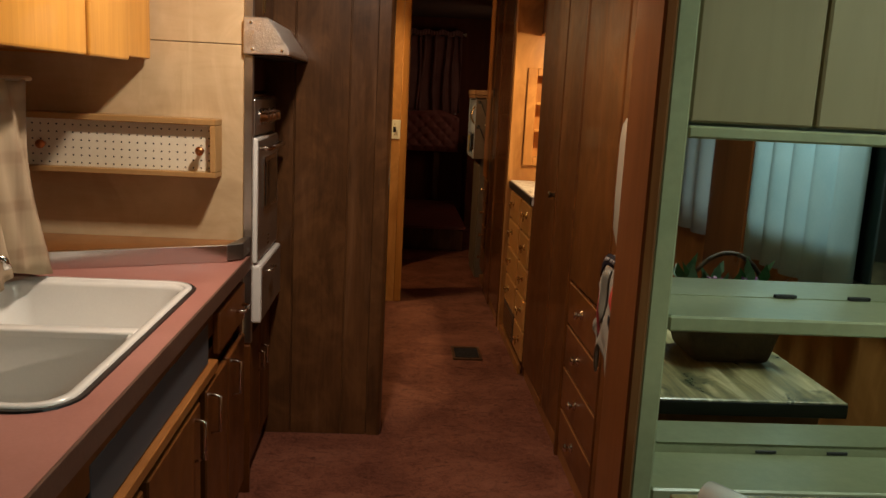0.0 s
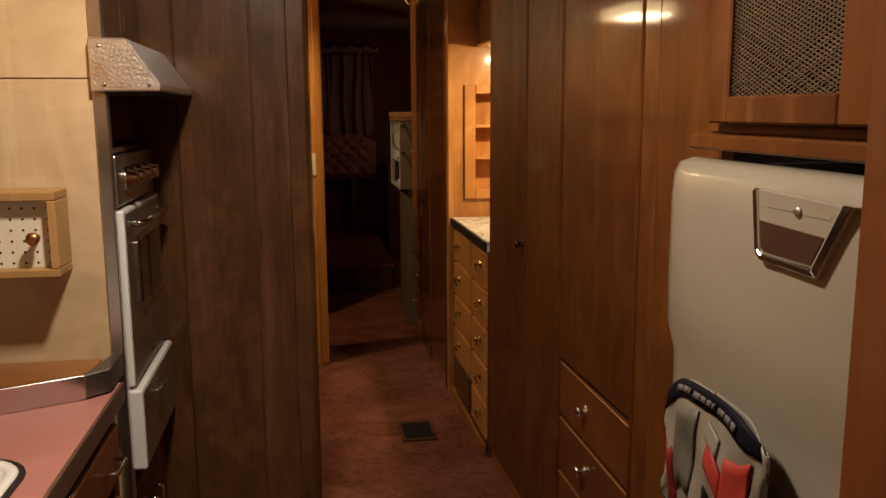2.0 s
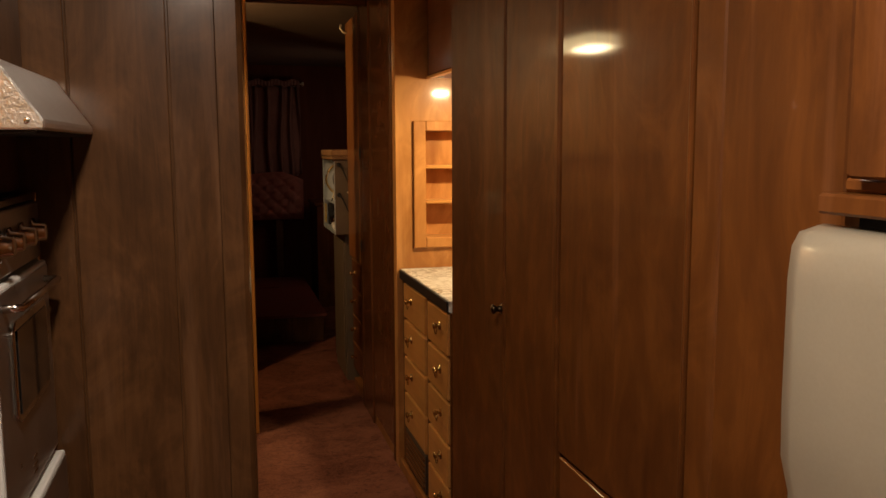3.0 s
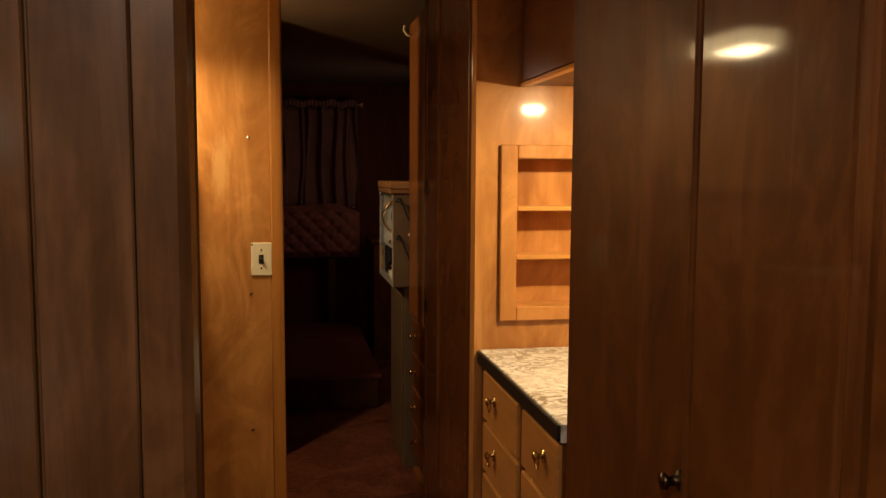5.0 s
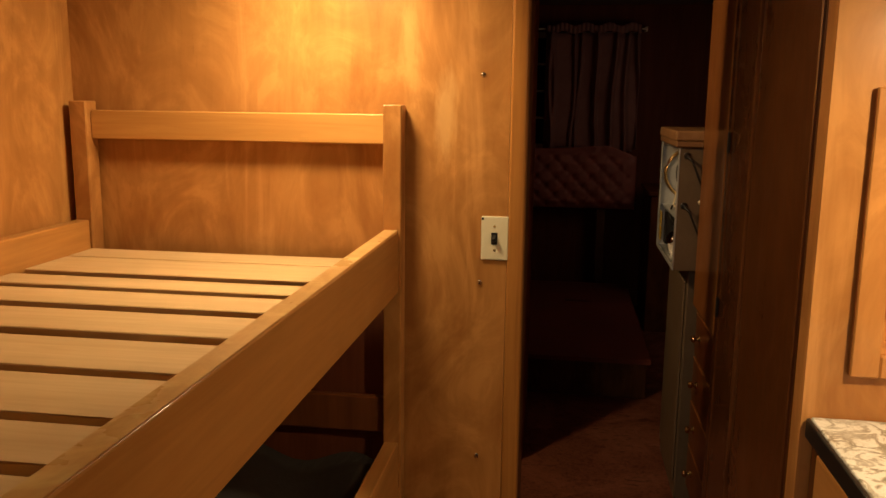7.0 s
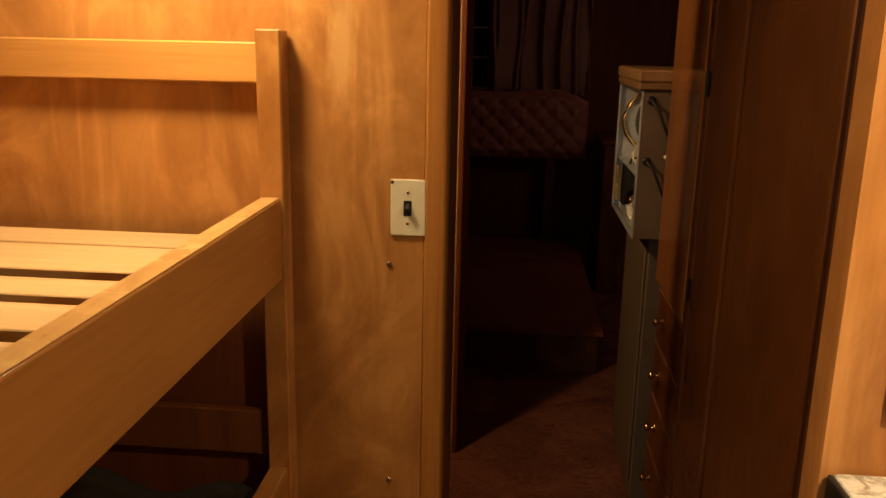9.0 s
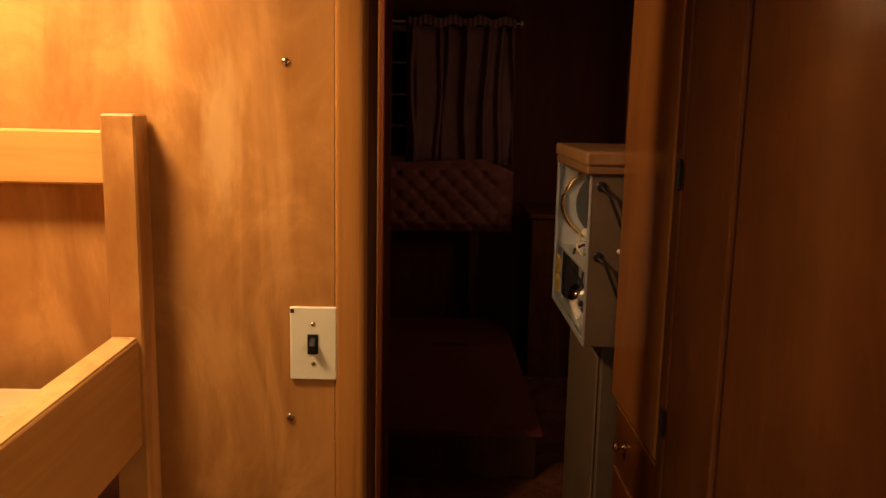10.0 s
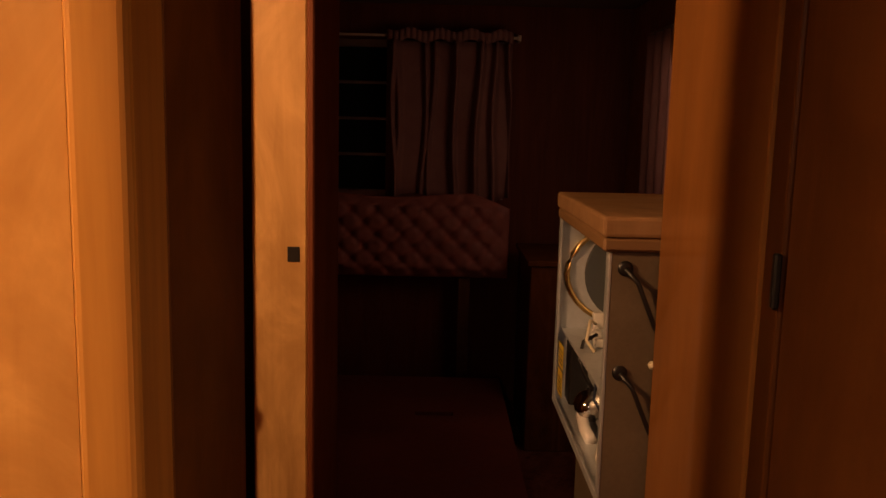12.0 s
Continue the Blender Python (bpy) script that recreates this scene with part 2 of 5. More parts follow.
MIRROR = plain("mirror_glass", (0.86, 0.88, 0.86), 0.015, 1)
BLUE_CURTAIN = mottled("pale_blue_curtain", (0.34, 0.58, 0.72), (0.46, 0.68, 0.80), 5, 0.9, 0, 260, 0.2)
GREY_CURTAIN = mottled("grey_blue_curtain", (0.36, 0.50, 0.60), (0.46, 0.60, 0.70), 5, 0.9, 0, 260, 0.2)
SHEER = mottled("faded_pink_curtain", (0.22, 0.105, 0.078), (0.34, 0.185, 0.145), 7, 0.9, 0, 260, 0.2)
ROSE = mottled("rose_vinyl", (0.60, 0.24, 0.18), (0.68, 0.30, 0.235), 8, 0.4, 0, 150, 0.05)
SPREAD = mottled("red_brown_plywood", (0.13, 0.030, 0.018), (0.22, 0.055, 0.032), 3, 0.6, 0, 40, 0.15)
GALVA = mottled("galvanised_steel", (0.50, 0.54, 0.56), (0.66, 0.70, 0.72), 22, 0.42, 0.6, 70, 0.08)
TAN = mottled("tan_painted_steel", (0.12, 0.088, 0.055), (0.175, 0.13, 0.082), 8, 0.45, 0, 140, 0.05)
YELLOW = plain("yellow_label", (0.72, 0.50, 0.05), 0.5)
CEILING = mottled("ceiling_board", (0.14, 0.105, 0.07), (0.20, 0.15, 0.105), 3, 0.5, 0, 60, 0.06)
NIGHT = plain("night_glass", (0.01, 0.018, 0.016), 0.05, 0, 0, 0.5)
LIT = plain("lit_diffuser", (1.0, 0.74, 0.38), 0.5, 0, 5.0)
LIT_LONG = plain("lit_long_diffuser", (1.0, 0.72, 0.34), 0.5, 0, 16.0)
PAPER = mottled("white_plastic_bag", (0.17, 0.15, 0.12), (0.28, 0.25, 0.20), 9, 0.4, 0, 45, 0.3)
RED_PRINT = plain("red_print", (0.36, 0.035, 0.024), 0.55)
BAND = plain("blue_black_print", (0.006, 0.006, 0.012), 0.6)
BAND.node_tree.nodes["Principled BSDF"].inputs["Specular IOR Level"].default_value = 0.1
DARK_CLOTH = mottled("dark_brown_cloth", (0.010, 0.007, 0.005), (0.024, 0.017, 0.012), 14, 0.8, 0, 80, 0.4)
WICKER = mottled("dark_wicker", (0.04, 0.025, 0.015), (0.10, 0.06, 0.03), 30, 0.6, 0, 90, 0.8, 0, 0.006)
LEAF = mottled("leaf_green", (0.03, 0.09, 0.03), (0.07, 0.16, 0.06), 20, 0.5, 0, 90, 0.1)
PETAL = mottled("violet_petal", (0.16, 0.04, 0.16), (0.30, 0.09, 0.24), 20, 0.6, 0, 90, 0.1)
SLAB = wood("worn_board", (0.20, 0.105, 0.045), (0.38, 0.22, 0.105), "x", 0.5, 0.1, 0.5, 30.0, 1.5, 0.7, 0.2, 0.5)
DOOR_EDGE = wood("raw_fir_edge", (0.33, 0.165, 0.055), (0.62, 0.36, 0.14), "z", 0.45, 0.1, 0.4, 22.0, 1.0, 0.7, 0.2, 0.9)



def with_run(m, x, z, half_wide, half_high, color):
    """Adds one pale run where water has lifted the varnish, of ragged upright shape."""
    nodes, links = m.node_tree.nodes, m.node_tree.links
    bsdf = nodes["Principled BSDF"]
    old = bsdf.inputs["Base Color"].links[0].from_socket
    tex = nodes.new("ShaderNodeTexCoord")
    mp = nodes.new("ShaderNodeMapping")
    mp.inputs["Scale"].default_value = (1 / half_wide, 0, 1 / half_high)
    mp.inputs["Location"].default_value = (-x / half_wide, 0, -z / half_high)
    links.new(tex.outputs["Object"], mp.inputs["Vector"])
    size = nodes.new("ShaderNodeVectorMath")
    size.operation = "LENGTH"
    links.new(mp.outputs[0], size.inputs[0])
    rag = noise_tex(nodes, links, coords(nodes, links, (14, 14, 3), False), 2.0, 4, 0.6)
    add = nodes.new("ShaderNodeMath")
    add.operation = "ADD"
    links.new(size.outputs["Value"], add.inputs[0])
    links.new(scaled(nodes, links, rag, -0.9, 0.9), add.inputs[1])
    mask = ramp(nodes, links, add.outputs[0], [(0.35, (0.42, 0.42, 0.42)), (1.0, (0, 0, 0))])
    links.new(mix(nodes, links, mask, old, color), bsdf.inputs["Base Color"])
    return m


BIRCH_RUN = wood("water_marked_birch", (0.27, 0.095, 0.019), (0.67, 0.325, 0.096), "z", 0.35, 0.4, 0.6, 7.0, 1.3, 1.2, 0.10, 0.6)
with_run(BIRCH_RUN, 0.075, 1.37, 0.034, 0.125, (0.78, 0.47, 0.19))
with_run(BIRCH_RUN, -0.02, 1.52, 0.03, 0.16, (0.74, 0.42, 0.14))

# ---- building helpers ----


def part(name, bm, mat, parent=None, label="", smooth=False):
    me = bpy.data.meshes.new(name)
    if smooth:
        for f in bm.faces:
            f.smooth = True
    bm.to_mesh(me)
    bm.free()
    me.materials.append(mat)
    ob = new(name, me)
    if parent is not None:
        ob.parent = parent
        if parent.type == "EMPTY":
            ob.location = -parent.location
    if label:
        ob["label"] = label
    return ob


def thing(name, at, label, category, group=""):
    ob = new(name)
    ob.location = at
    ob.empty_display_size = 0.1
    return tagged(ob, label, category, group)


def structure(name, bm, mat, label, category, smooth=False):
    return tagged(part(name, bm, mat, None, "", smooth), label, category, "", "structure")


def add_box(bm, lo, hi, bev=0.0, seg=1):
    x0, y0, z0 = lo
    x1, y1, z1 = hi
    v = [bm.verts.new(p) for p in ((x0, y0, z0), (x1, y0, z0), (x1, y1, z0), (x0, y1, z0), (x0, y0, z1), (x1, y0, z1), (x1, y1, z1), (x0, y1, z1))]
    fs = [bm.faces.new([v[i] for i in q]) for q in ((3, 2, 1, 0), (4, 5, 6, 7), (0, 1, 5, 4), (1, 2, 6, 5), (2, 3, 7, 6), (3, 0, 4, 7))]
    if bev:
        es = {e for f in fs for e in f.edges}
        bmesh.ops.bevel(bm, geom=list(es), offset=bev, segments=seg, affect="EDGES", profile=0.5)
    return bm


def box(lo, hi, bev=0.003, seg=1):
    return add_box(bmesh.new(), lo, hi, bev, seg)


def boxes(*pairs, bev=0.002):
    bm = bmesh.new()
    for lo, hi in pairs:
        add_box(bm, lo, hi, bev)
    return bm


def prism(outline, axis, a, b, bev=0.0, seg=1):
    """A closed outline of (u, v), pushed from a to b along the axis."""
    def at(u, v, w):
        return {"x": (w, u, v), "y": (u, w, v), "z": (u, v, w)}[axis]
    bm = bmesh.new()
    lo = [bm.verts.new(at(u, v, a)) for u, v in outline]
    hi = [bm.verts.new(at(u, v, b)) for u, v in outline]
    n = len(outline)
    bm.faces.new(lo[::-1]), bm.faces.new(hi)
    for i in range(n):
        bm.faces.new((lo[i], lo[(i + 1) % n], hi[(i + 1) % n], hi[i]))
    bmesh.ops.recalc_face_normals(bm, faces=bm.faces)
    if bev:
        bmesh.ops.bevel(bm, geom=list(bm.edges), offset=bev, segments=seg, affect="EDGES", profile=0.5)
    return bm


def holed_plate(outer, inner, z0, z1):
    """A flat plate with a rectangular hole; outer and inner are x0, y0, x1, y1."""
    bm = bmesh.new()
    rings = []
    for x0, y0, x1, y1 in (outer, inner):
        for z in (z0, z1):
            rings.append([bm.verts.new((x, y, z)) for x, y in ((x0, y0), (x1, y0), (x1, y1), (x0, y1))])
    ol, oh_, il, ih = rings
    for i in range(4):
        k = (i + 1) % 4
        bm.faces.new((oh_[i], oh_[k], ih[k], ih[i])), bm.faces.new((ol[i], ol[k], il[k], il[i]))
        bm.faces.new((ol[i], ol[k], oh_[k], oh_[i])), bm.faces.new((il[i], il[k], ih[k], ih[i]))
    bmesh.ops.recalc_face_normals(bm, faces=bm.faces)
    return bm


def tube(points, r, sides=8, bm=None):
    bm = bm or bmesh.new()
    pts = [Vector(p) for p in points]
    rings = []
    for i, p in enumerate(pts):
        d = (pts[min(i + 1, len(pts) - 1)] - pts[max(i - 1, 0)]).normalized()
        up = Vector((0, 0, 1)) if abs(d.z) < 0.9 else Vector((1, 0, 0))
        u = d.cross(up).normalized()
        w = d.cross(u)
        rings.append([bm.verts.new(p + r * (math.cos(a) * u + math.sin(a) * w)) for a in (2 * math.pi * k / sides for k in range(sides))])
    for ra, rb in zip(rings, rings[1:]):
        for k in range(sides):
            bm.faces.new((ra[k], ra[(k + 1) % sides], rb[(k + 1) % sides], rb[k]))
    bm.faces.new(rings[0]), bm.faces.new(rings[-1][::-1])
    bmesh.ops.recalc_face_normals(bm, faces=bm.faces)
    return bm


def lathe(center, axis, profile, sides=16, bm=None):
    """Profile of (distance along the axis, radius), turned round the axis through center."""
    bm = bm or bmesh.new()
    ax = Vector(axis).normalized()
    up = Vector((0, 0, 1)) if abs(ax.z) < 0.9 else Vector((1, 0, 0))
    u = ax.cross(up).normalized()
    w = ax.cross(u)
    c = Vector(center)
    rings = [[bm.verts.new(c + ax * d + max(r, 1e-5) * (math.cos(a) * u + math.sin(a) * w)) for a in (2 * math.pi * k / sides for k in range(sides))] for d, r in profile]
    for ra, rb in zip(rings, rings[1:]):
        for k in range(sides):
            bm.faces.new((ra[k], ra[(k + 1) % sides], rb[(k + 1) % sides], rb[k]))
    bm.faces.new(rings[0]), bm.faces.new(rings[-1][::-1])
    bmesh.ops.recalc_face_normals(bm, faces=bm.faces)
    return bm


def cloth(nu, nv, at):
    """A sheet of nu x nv cells through at(u, v), 3 mm thick."""
    bm = bmesh.new()
    grid = [[bm.verts.new(at(i / nu, j / nv)) for i in range(nu + 1)] for j in range(nv + 1)]
    for j in range(nv):
        for i in range(nu):
            bm.faces.new((grid[j][i], grid[j][i + 1], grid[j + 1][i + 1], grid[j + 1][i]))
    bmesh.ops.recalc_face_normals(bm, faces=bm.faces)
    bmesh.ops.solidify(bm, geom=bm.faces[:], thickness=0.003)
    return bm


def knob(parent, at, axis, mat=BRASS, r=0.013):
    """A turned knob with its rose."""
    k = part("knob", lathe(at, axis, [(0, r * 1.1), (0.003, r * 1.1), (0.004, r * 0.45), (0.013, r * 0.4), (0.017, r * 0.9), (0.022, r), (0.027, r * 0.75), (0.029, 0.001)], 14), mat, parent, "polished metal knob", True)
    return k


def ring_pull(parent, at, axis_sign=-1):
    """A knob with a hanging ring on a face that looks along x."""
    s = axis_sign
    k = part("knob", lathe(at, (s, 0, 0), [(0, 0.016), (0.003, 0.016), (0.004, 0.006), (0.014, 0.006), (0.018, 0.011), (0.024, 0.011), (0.027, 0.002)], 12), BRASS, parent, "aged brass knob", True)
    x, y, z = at
    pts = [(x + s * 0.016, y + 0.014 * math.sin(a), z - 0.014 + 0.014 * math.cos(a)) for a in (2 * math.pi * i / 14 for i in range(15))]
    part("pull_ring", tube(pts, 0.0022, 6), BRASS, k, "", True)
    return k

# ---- the shell of the trailer ----
LEFT, RIGHT, TOP = -0.95, 1.45, 2.05
FRONT, REAR = -2.2, 8.95
structure("floor", box((LEFT - 0.1, FRONT - 0.1, -0.06), (RIGHT + 0.1, REAR + 0.1, 0.0), 0), CARPET, "worn matted red-brown carpet with frayed patches", "floor")
structure("ceiling", box((LEFT - 0.1, FRONT - 0.1, TOP), (RIGHT + 0.1, REAR + 0.1, TOP + 0.06), 0), CEILING, "low dull board ceiling of the trailer", "ceiling")
structure("wall_left", box((LEFT - 0.06, FRONT, 0), (LEFT, REAR, TOP), 0), BIRCH, "varnished birch plywood outer wall", "wall")
structure("wall_right", box((RIGHT, FRONT, 0), (RIGHT + 0.06, REAR, TOP), 0), BIRCH, "varnished birch plywood outer wall", "wall")
structure("wall_front", box((LEFT - 0.06, FRONT - 0.06, 0), (RIGHT + 0.06, FRONT, TOP), 0), GREEN_DOOR, "plain panelled front wall of the lounge", "wall")
structure("wall_rear", box((LEFT - 0.06, REAR, 0), (RIGHT + 0.06, REAR + 0.06, TOP), 0), POST_DULL, "dark varnished rear bedroom wall", "wall")

# walnut partition between kitchen and bunk
part_wall = structure("wall_partition", box((LEFT, 3.19, 0), (0.165, 3.38, TOP), 0), WALNUT, "dark walnut grooved panel partition beside the oven", "wall")
edges_x = [-0.93, -0.62, -0.42, -0.135, 0.055, 0.15]
for a, b in zip(edges_x, edges_x[1:]):
    part("panel", box((a + 0.002, 3.180, 0.0), (b - 0.002, 3.190, TOP), 0.002), WALNUT, part_wall)
    part("panel", box((a + 0.002, 3.3805, 0.0), (b - 0.002, 3.388, TOP), 0.002), WALNUT, part_wall)
cap = [(0.152, 3.176), (0.19, 3.176), (0.201, 3.184), (0.205, 3.197), (0.205, 3.225), (0.199, 3.236), (0.1655, 3.24), (0.152, 3.19)]
part("end_board", box((0.1655, 3.2405, 0), (0.172, 3.385, TOP), 0.002), WALNUT, part_wall, "dark walnut end board")
part("corner_trim", prism(cap, "z", 0, TOP), WALNUT, part_wall, "rounded dark walnut corner trim")

# wall with the light switch, and its return into the hall
sw = structure("wall_bunk_end", box((LEFT, 5.232, 0), (0.236, 5.30, TOP), 0), BIRCH_RUN, "orange varnished birch plywood wall at the bunk's end", "wall")
part("casing", box((0.2365, 5.226, 0), (0.28, 5.30, TOP), 0.007, 3), CASING, sw, "varnished door casing")
part("hall_return", box((0.205, 5.301, 0), (0.278, 5.545, TOP), 0.003), REDWOOD, sw, "dark varnished return of the doorway")
for z, x in ((1.471, 0.167), (0.938, 0.168), (0.456, 0.168)):
    part("screw", lathe((x, 5.2325, z), (0, -1, 0), [(0, 0.007), (0.002, 0.007), (0.004, 0.004), (0.005, 0.001)], 10), CHROME, sw, "", True)
# Dark sheet over the birch wall, stands in for shade under the bunk.
part("lower_panel", box((LEFT + 0.001, 5.2275, 0.0), (-0.082, 5.2315, 0.93), 0), POST_DULL, sw, "dark sheet painted as the shade behind the lower bunk")
structure("wall_hall_header", box((0.20, 5.30, 1.99), (0.90, 5.36, TOP), 0), REDWOOD, "dark header over the hall doorway", "wall")

# washroom doorway beyond, its far jamb facing the hall
bath = structure("wall_washroom", boxes(((0.13, 6.262, 0), (0.236, 6.62, TOP)), ((LEFT, 6.62, 0), (0.236, 6.68, TOP))), REDWOOD, "dark varnished washroom wall with an open doorway", "wall")
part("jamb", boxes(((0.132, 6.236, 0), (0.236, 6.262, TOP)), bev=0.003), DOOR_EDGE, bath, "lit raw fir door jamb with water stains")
part("stop_strip", box((0.2365, 6.232, 0), (0.250, 6.62, TOP), 0.003), POST_DULL, bath)
part("strike_hole", box((0.199, 6.2335, 1.185), (0.222, 6.240, 1.214), 0.001), BLACK, bath, "square black latch hole")

# right-hand wall of the vanity recess with a framed niche
NX0, NX1, NZ0, NZ1 = 0.947, 1.235, 0.967, 1.397
structure("wall_vanity", boxes(((0.826, 4.652, 0.0), (NX0, 4.712, TOP)), ((NX1, 4.652, 0), (RIGHT, 4.712, TOP)), ((NX0, 4.652, 0), (NX1, 4.712, NZ0)), ((NX0, 4.652, NZ1), (NX1, 4.712, TOP)), bev=0), BIRCH, "honey varnished plywood wall over the vanity", "wall")
structure("wall_wardrobe_end", box((0.872, 3.89, 0), (RIGHT, 3.912, TOP), 0), REDWOOD, "dark varnished end panel of the wardrobe", "wall")
structure("wall_bedroom_side", box((0.872, 5.895, 0), (RIGHT, 5.915, TOP), 0), REDWOOD, "dark varnished panel between hall wardrobe and bedroom", "wall")
structure("baseboard", box((0.828, 3.92, 0.0), (0.845, 4.645, 0.045), 0.003), HONEY, "scuffed narrow wooden baseboard under the vanity", "baseboard")

# ---- light switch, floor grille ----
s = thing("light_switch", (0.205, 5.2315, 1.002), "ivory toggle light switch plate on the plywood wall", "switch")
part("plate", box((0.1695, 5.226, 1.000), (0.2395, 5.2315, 1.114), 0.0025, 2), IVORY, s, "chipped ivory cover plate")
part("toggle", prism([(5.227, 1.047), (5.227, 1.068), (5.212, 1.058), (5.213, 1.050)], "x", 0.1995, 0.2085, 0.001), BLACK, s, "black toggle lever")
part("slot", box((0.196, 5.2245, 1.041), (0.212, 5.2265, 1.072), 0.0005), BLACK, s)
for z in (1.026, 1.088):
    part("screw", lathe((0.2045, 5.2262, z), (0, -1, 0), [(0, 0.0035), (0.001, 0.0035), (0.002, 0.001)], 8), BRASS, s, "", True)
part("chip", box((0.1705, 5.2255, 1.1045), (0.1765, 5.2262, 1.111), 0.0002), GROOVE, s, "dark chipped corner")

g = thing("floor_register", (0.612, 4.21, 0), "dark brown metal heating grille set in the carpet", "vent")
part("frame", boxes(((0.54, 4.105, 0.001), (0.685, 4.125, 0.008)), ((0.54, 4.295, 0.001), (0.685, 4.315, 0.008)), ((0.54, 4.125, 0.001), (0.553, 4.295, 0.008)), ((0.672, 4.125, 0.001), (0.685, 4.295, 0.008)), bev=0.001), WALNUT, g)
# Thin black plate on the floor, painted as the duct's shade.
part("pit_shade", box((0.553, 4.125, 0.0005), (0.672, 4.295, 0.002), 0), BLACK, g)
slat_bm = box((0.553, -0.003, 0.002), (0.672, 0.003, 0.007), 0.001)
first = part("slat", slat_bm, GROOVE, g)
first.location.y += 4.14
for i in range(1, 10):
    o = first.copy()
    scene.collection.objects.link(o)
    o.location.y = first.location.y + i * 0.0158

# ---- kitchen: base cabinets, worktop, sink ----
CZ = 0.775
bc = thing("base_cabinet", (-0.55, 1.6, 0), "varnished wood kitchen base cabinet with open and shut drawers", "cabinet")
part("body", boxes(((-0.93, 0.2, 0.08), (-0.235, 2.66, 0.60)), ((-0.93, 0.2, 0), (-0.29, 2.66, 0.08))), REDWOOD, bc)
part("face_frame", boxes(((-0.235, 0.2, 0.655), (-0.215, 2.66, 0.735)), ((-0.235, 2.06, 0.08), (-0.216, 2.10, 0.655)), ((-0.235, 2.61, 0.08), (-0.216, 2.66, 0.655)), ((-0.235, 1.20, 0.08), (-0.216, 1.23, 0.655))), REDWOOD, bc)
# a flat dark panel as the shade of an empty drawer slot, above a pale rail
part("drawer_slot_shade", box((-0.219, 1.42, 0.600), (-0.2135, 2.20, 0.698), 0.001), plain("slate_blue_slot", (0.05, 0.055, 0.065), 0.6), bc, "flat dark panel standing for the shade in an empty drawer opening")
part("rail", box((-0.232, 1.24, 0.572), (-0.198, 2.24, 0.596), 0.002), HONEY, bc, "pale edge of the opening")
for y0, y1 in ((1.24, 1.63), (1.66, 2.06), (2.12, 2.36), (2.38, 2.61)):
    d = part("door", box((-0.219, y0, 0.09), (-0.200, y1, 0.555), 0.004), REDWOOD, bc)
    yy = y1 - 0.05 if y0 < 2.1 else y0 + 0.05
    part("handle", tube([(-0.200, yy, 0.43), (-0.178, yy, 0.435), (-0.178, yy, 0.525), (-0.200, yy, 0.53)], 0.0045, 8), CHROME, d, "chrome bow handle", True)
for y0, y1 in ((0.3, 1.22), (2.26, 2.61)):
    d = part("drawer_front", box((-0.219, y0, 0.60), (-0.200, y1, 0.71), 0.004), REDWOOD_Y, bc)
    part("handle", tube([(-0.200, y1 - 0.13, 0.655), (-0.176, y1 - 0.125, 0.655), (-0.176, y1 - 0.055, 0.655), (-0.200, y1 - 0.05, 0.655)], 0.0045, 8), CHROME, d, "chrome bow handle", True)

SX0, SX1, SY0, SY1 = -0.74, -0.257, 1.435, 2.285
wt = thing("worktop", (-0.55, 1.5, 0.735), "dull pink laminate worktop round the sink", "worktop")
part("top", holed_plate((-0.93, 0.2, -0.2005, 2.665), (SX0 + 0.012, SY0 + 0.012, SX1 - 0.012, SY1 - 0.012), 0.737, CZ), PINK, wt)
part("edge_band", box((-0.2, 0.2, 0.735), (-0.194, 2.665, CZ + 0.001), 0.001), mottled("worn_metal_edge", (0.10, 0.055, 0.04), (0.18, 0.10, 0.07), 18, 0.4, 0.4, 90, 0.1), wt, "dark worn metal edge strip")

sk = thing("kitchen_sink", (-0.54, 1.87, 0.6), "white enamel double bowl sink with a dark rim", "sink")


RIM, MID = 0.02, 1.85


def rounded(x0, y0, x1, y1, radii, z):
    """A rounded rectangle; radii for the corners (x1 y1), (x0 y1), (x0 y0), (x1 y0)."""
    ring = []
    for (cx, sx), (cy, sy), s0, r in (((x1, -1), (y1, -1), 0, radii[0]), ((x0, 1), (y1, -1), 90, radii[1]), ((x0, 1), (y0, 1), 180, radii[2]), ((x1, -1), (y0, 1), 270, radii[3])):
        for k in range(7):
            t = radians(s0 + k * 15)
            ring.append((cx + sx * r + r * math.cos(t), cy + sy * r + r * math.sin(t), z))
    return ring


def loft(rows, closed_end=False):
    bm = bmesh.new()
    vs = [[bm.verts.new(p) for p in r] for r in rows]
    n = len(vs[0])
    for ra, rb in zip(vs, vs[1:]):
        for i in range(n):
            bm.faces.new((ra[i], ra[(i + 1) % n], rb[(i + 1) % n], rb[i]))
    if closed_end:
        bm.faces.new(vs[-1])
    bmesh.ops.recalc_face_normals(bm, faces=bm.faces)
    return bm


def basin(y0, y1, far):
    """A rounded bowl, open above, with tight corners on the divider's side."""
    rows = []
    for z, inset, grow in ((CZ + 0.004, 0.0, 0.0), (CZ - 0.01, 0.006, 0.0), (CZ - 0.12, 0.016, 0.01), (CZ - 0.145, 0.04, 0.01), (CZ - 0.15, 0.09, 0.01)):
        big, small = 0.055 + grow, 0.02 + grow * 2
        radii = (big, big, small, small) if far else (small, small, big, big)
        rows.append(rounded(SX0 + RIM + inset, y0 + inset, SX1 - RIM - inset, y1 - inset, radii, z))
    bm = loft(rows, True)
    bmesh.ops.solidify(bm, geom=bm.faces[:], thickness=-0.003)
    return bm


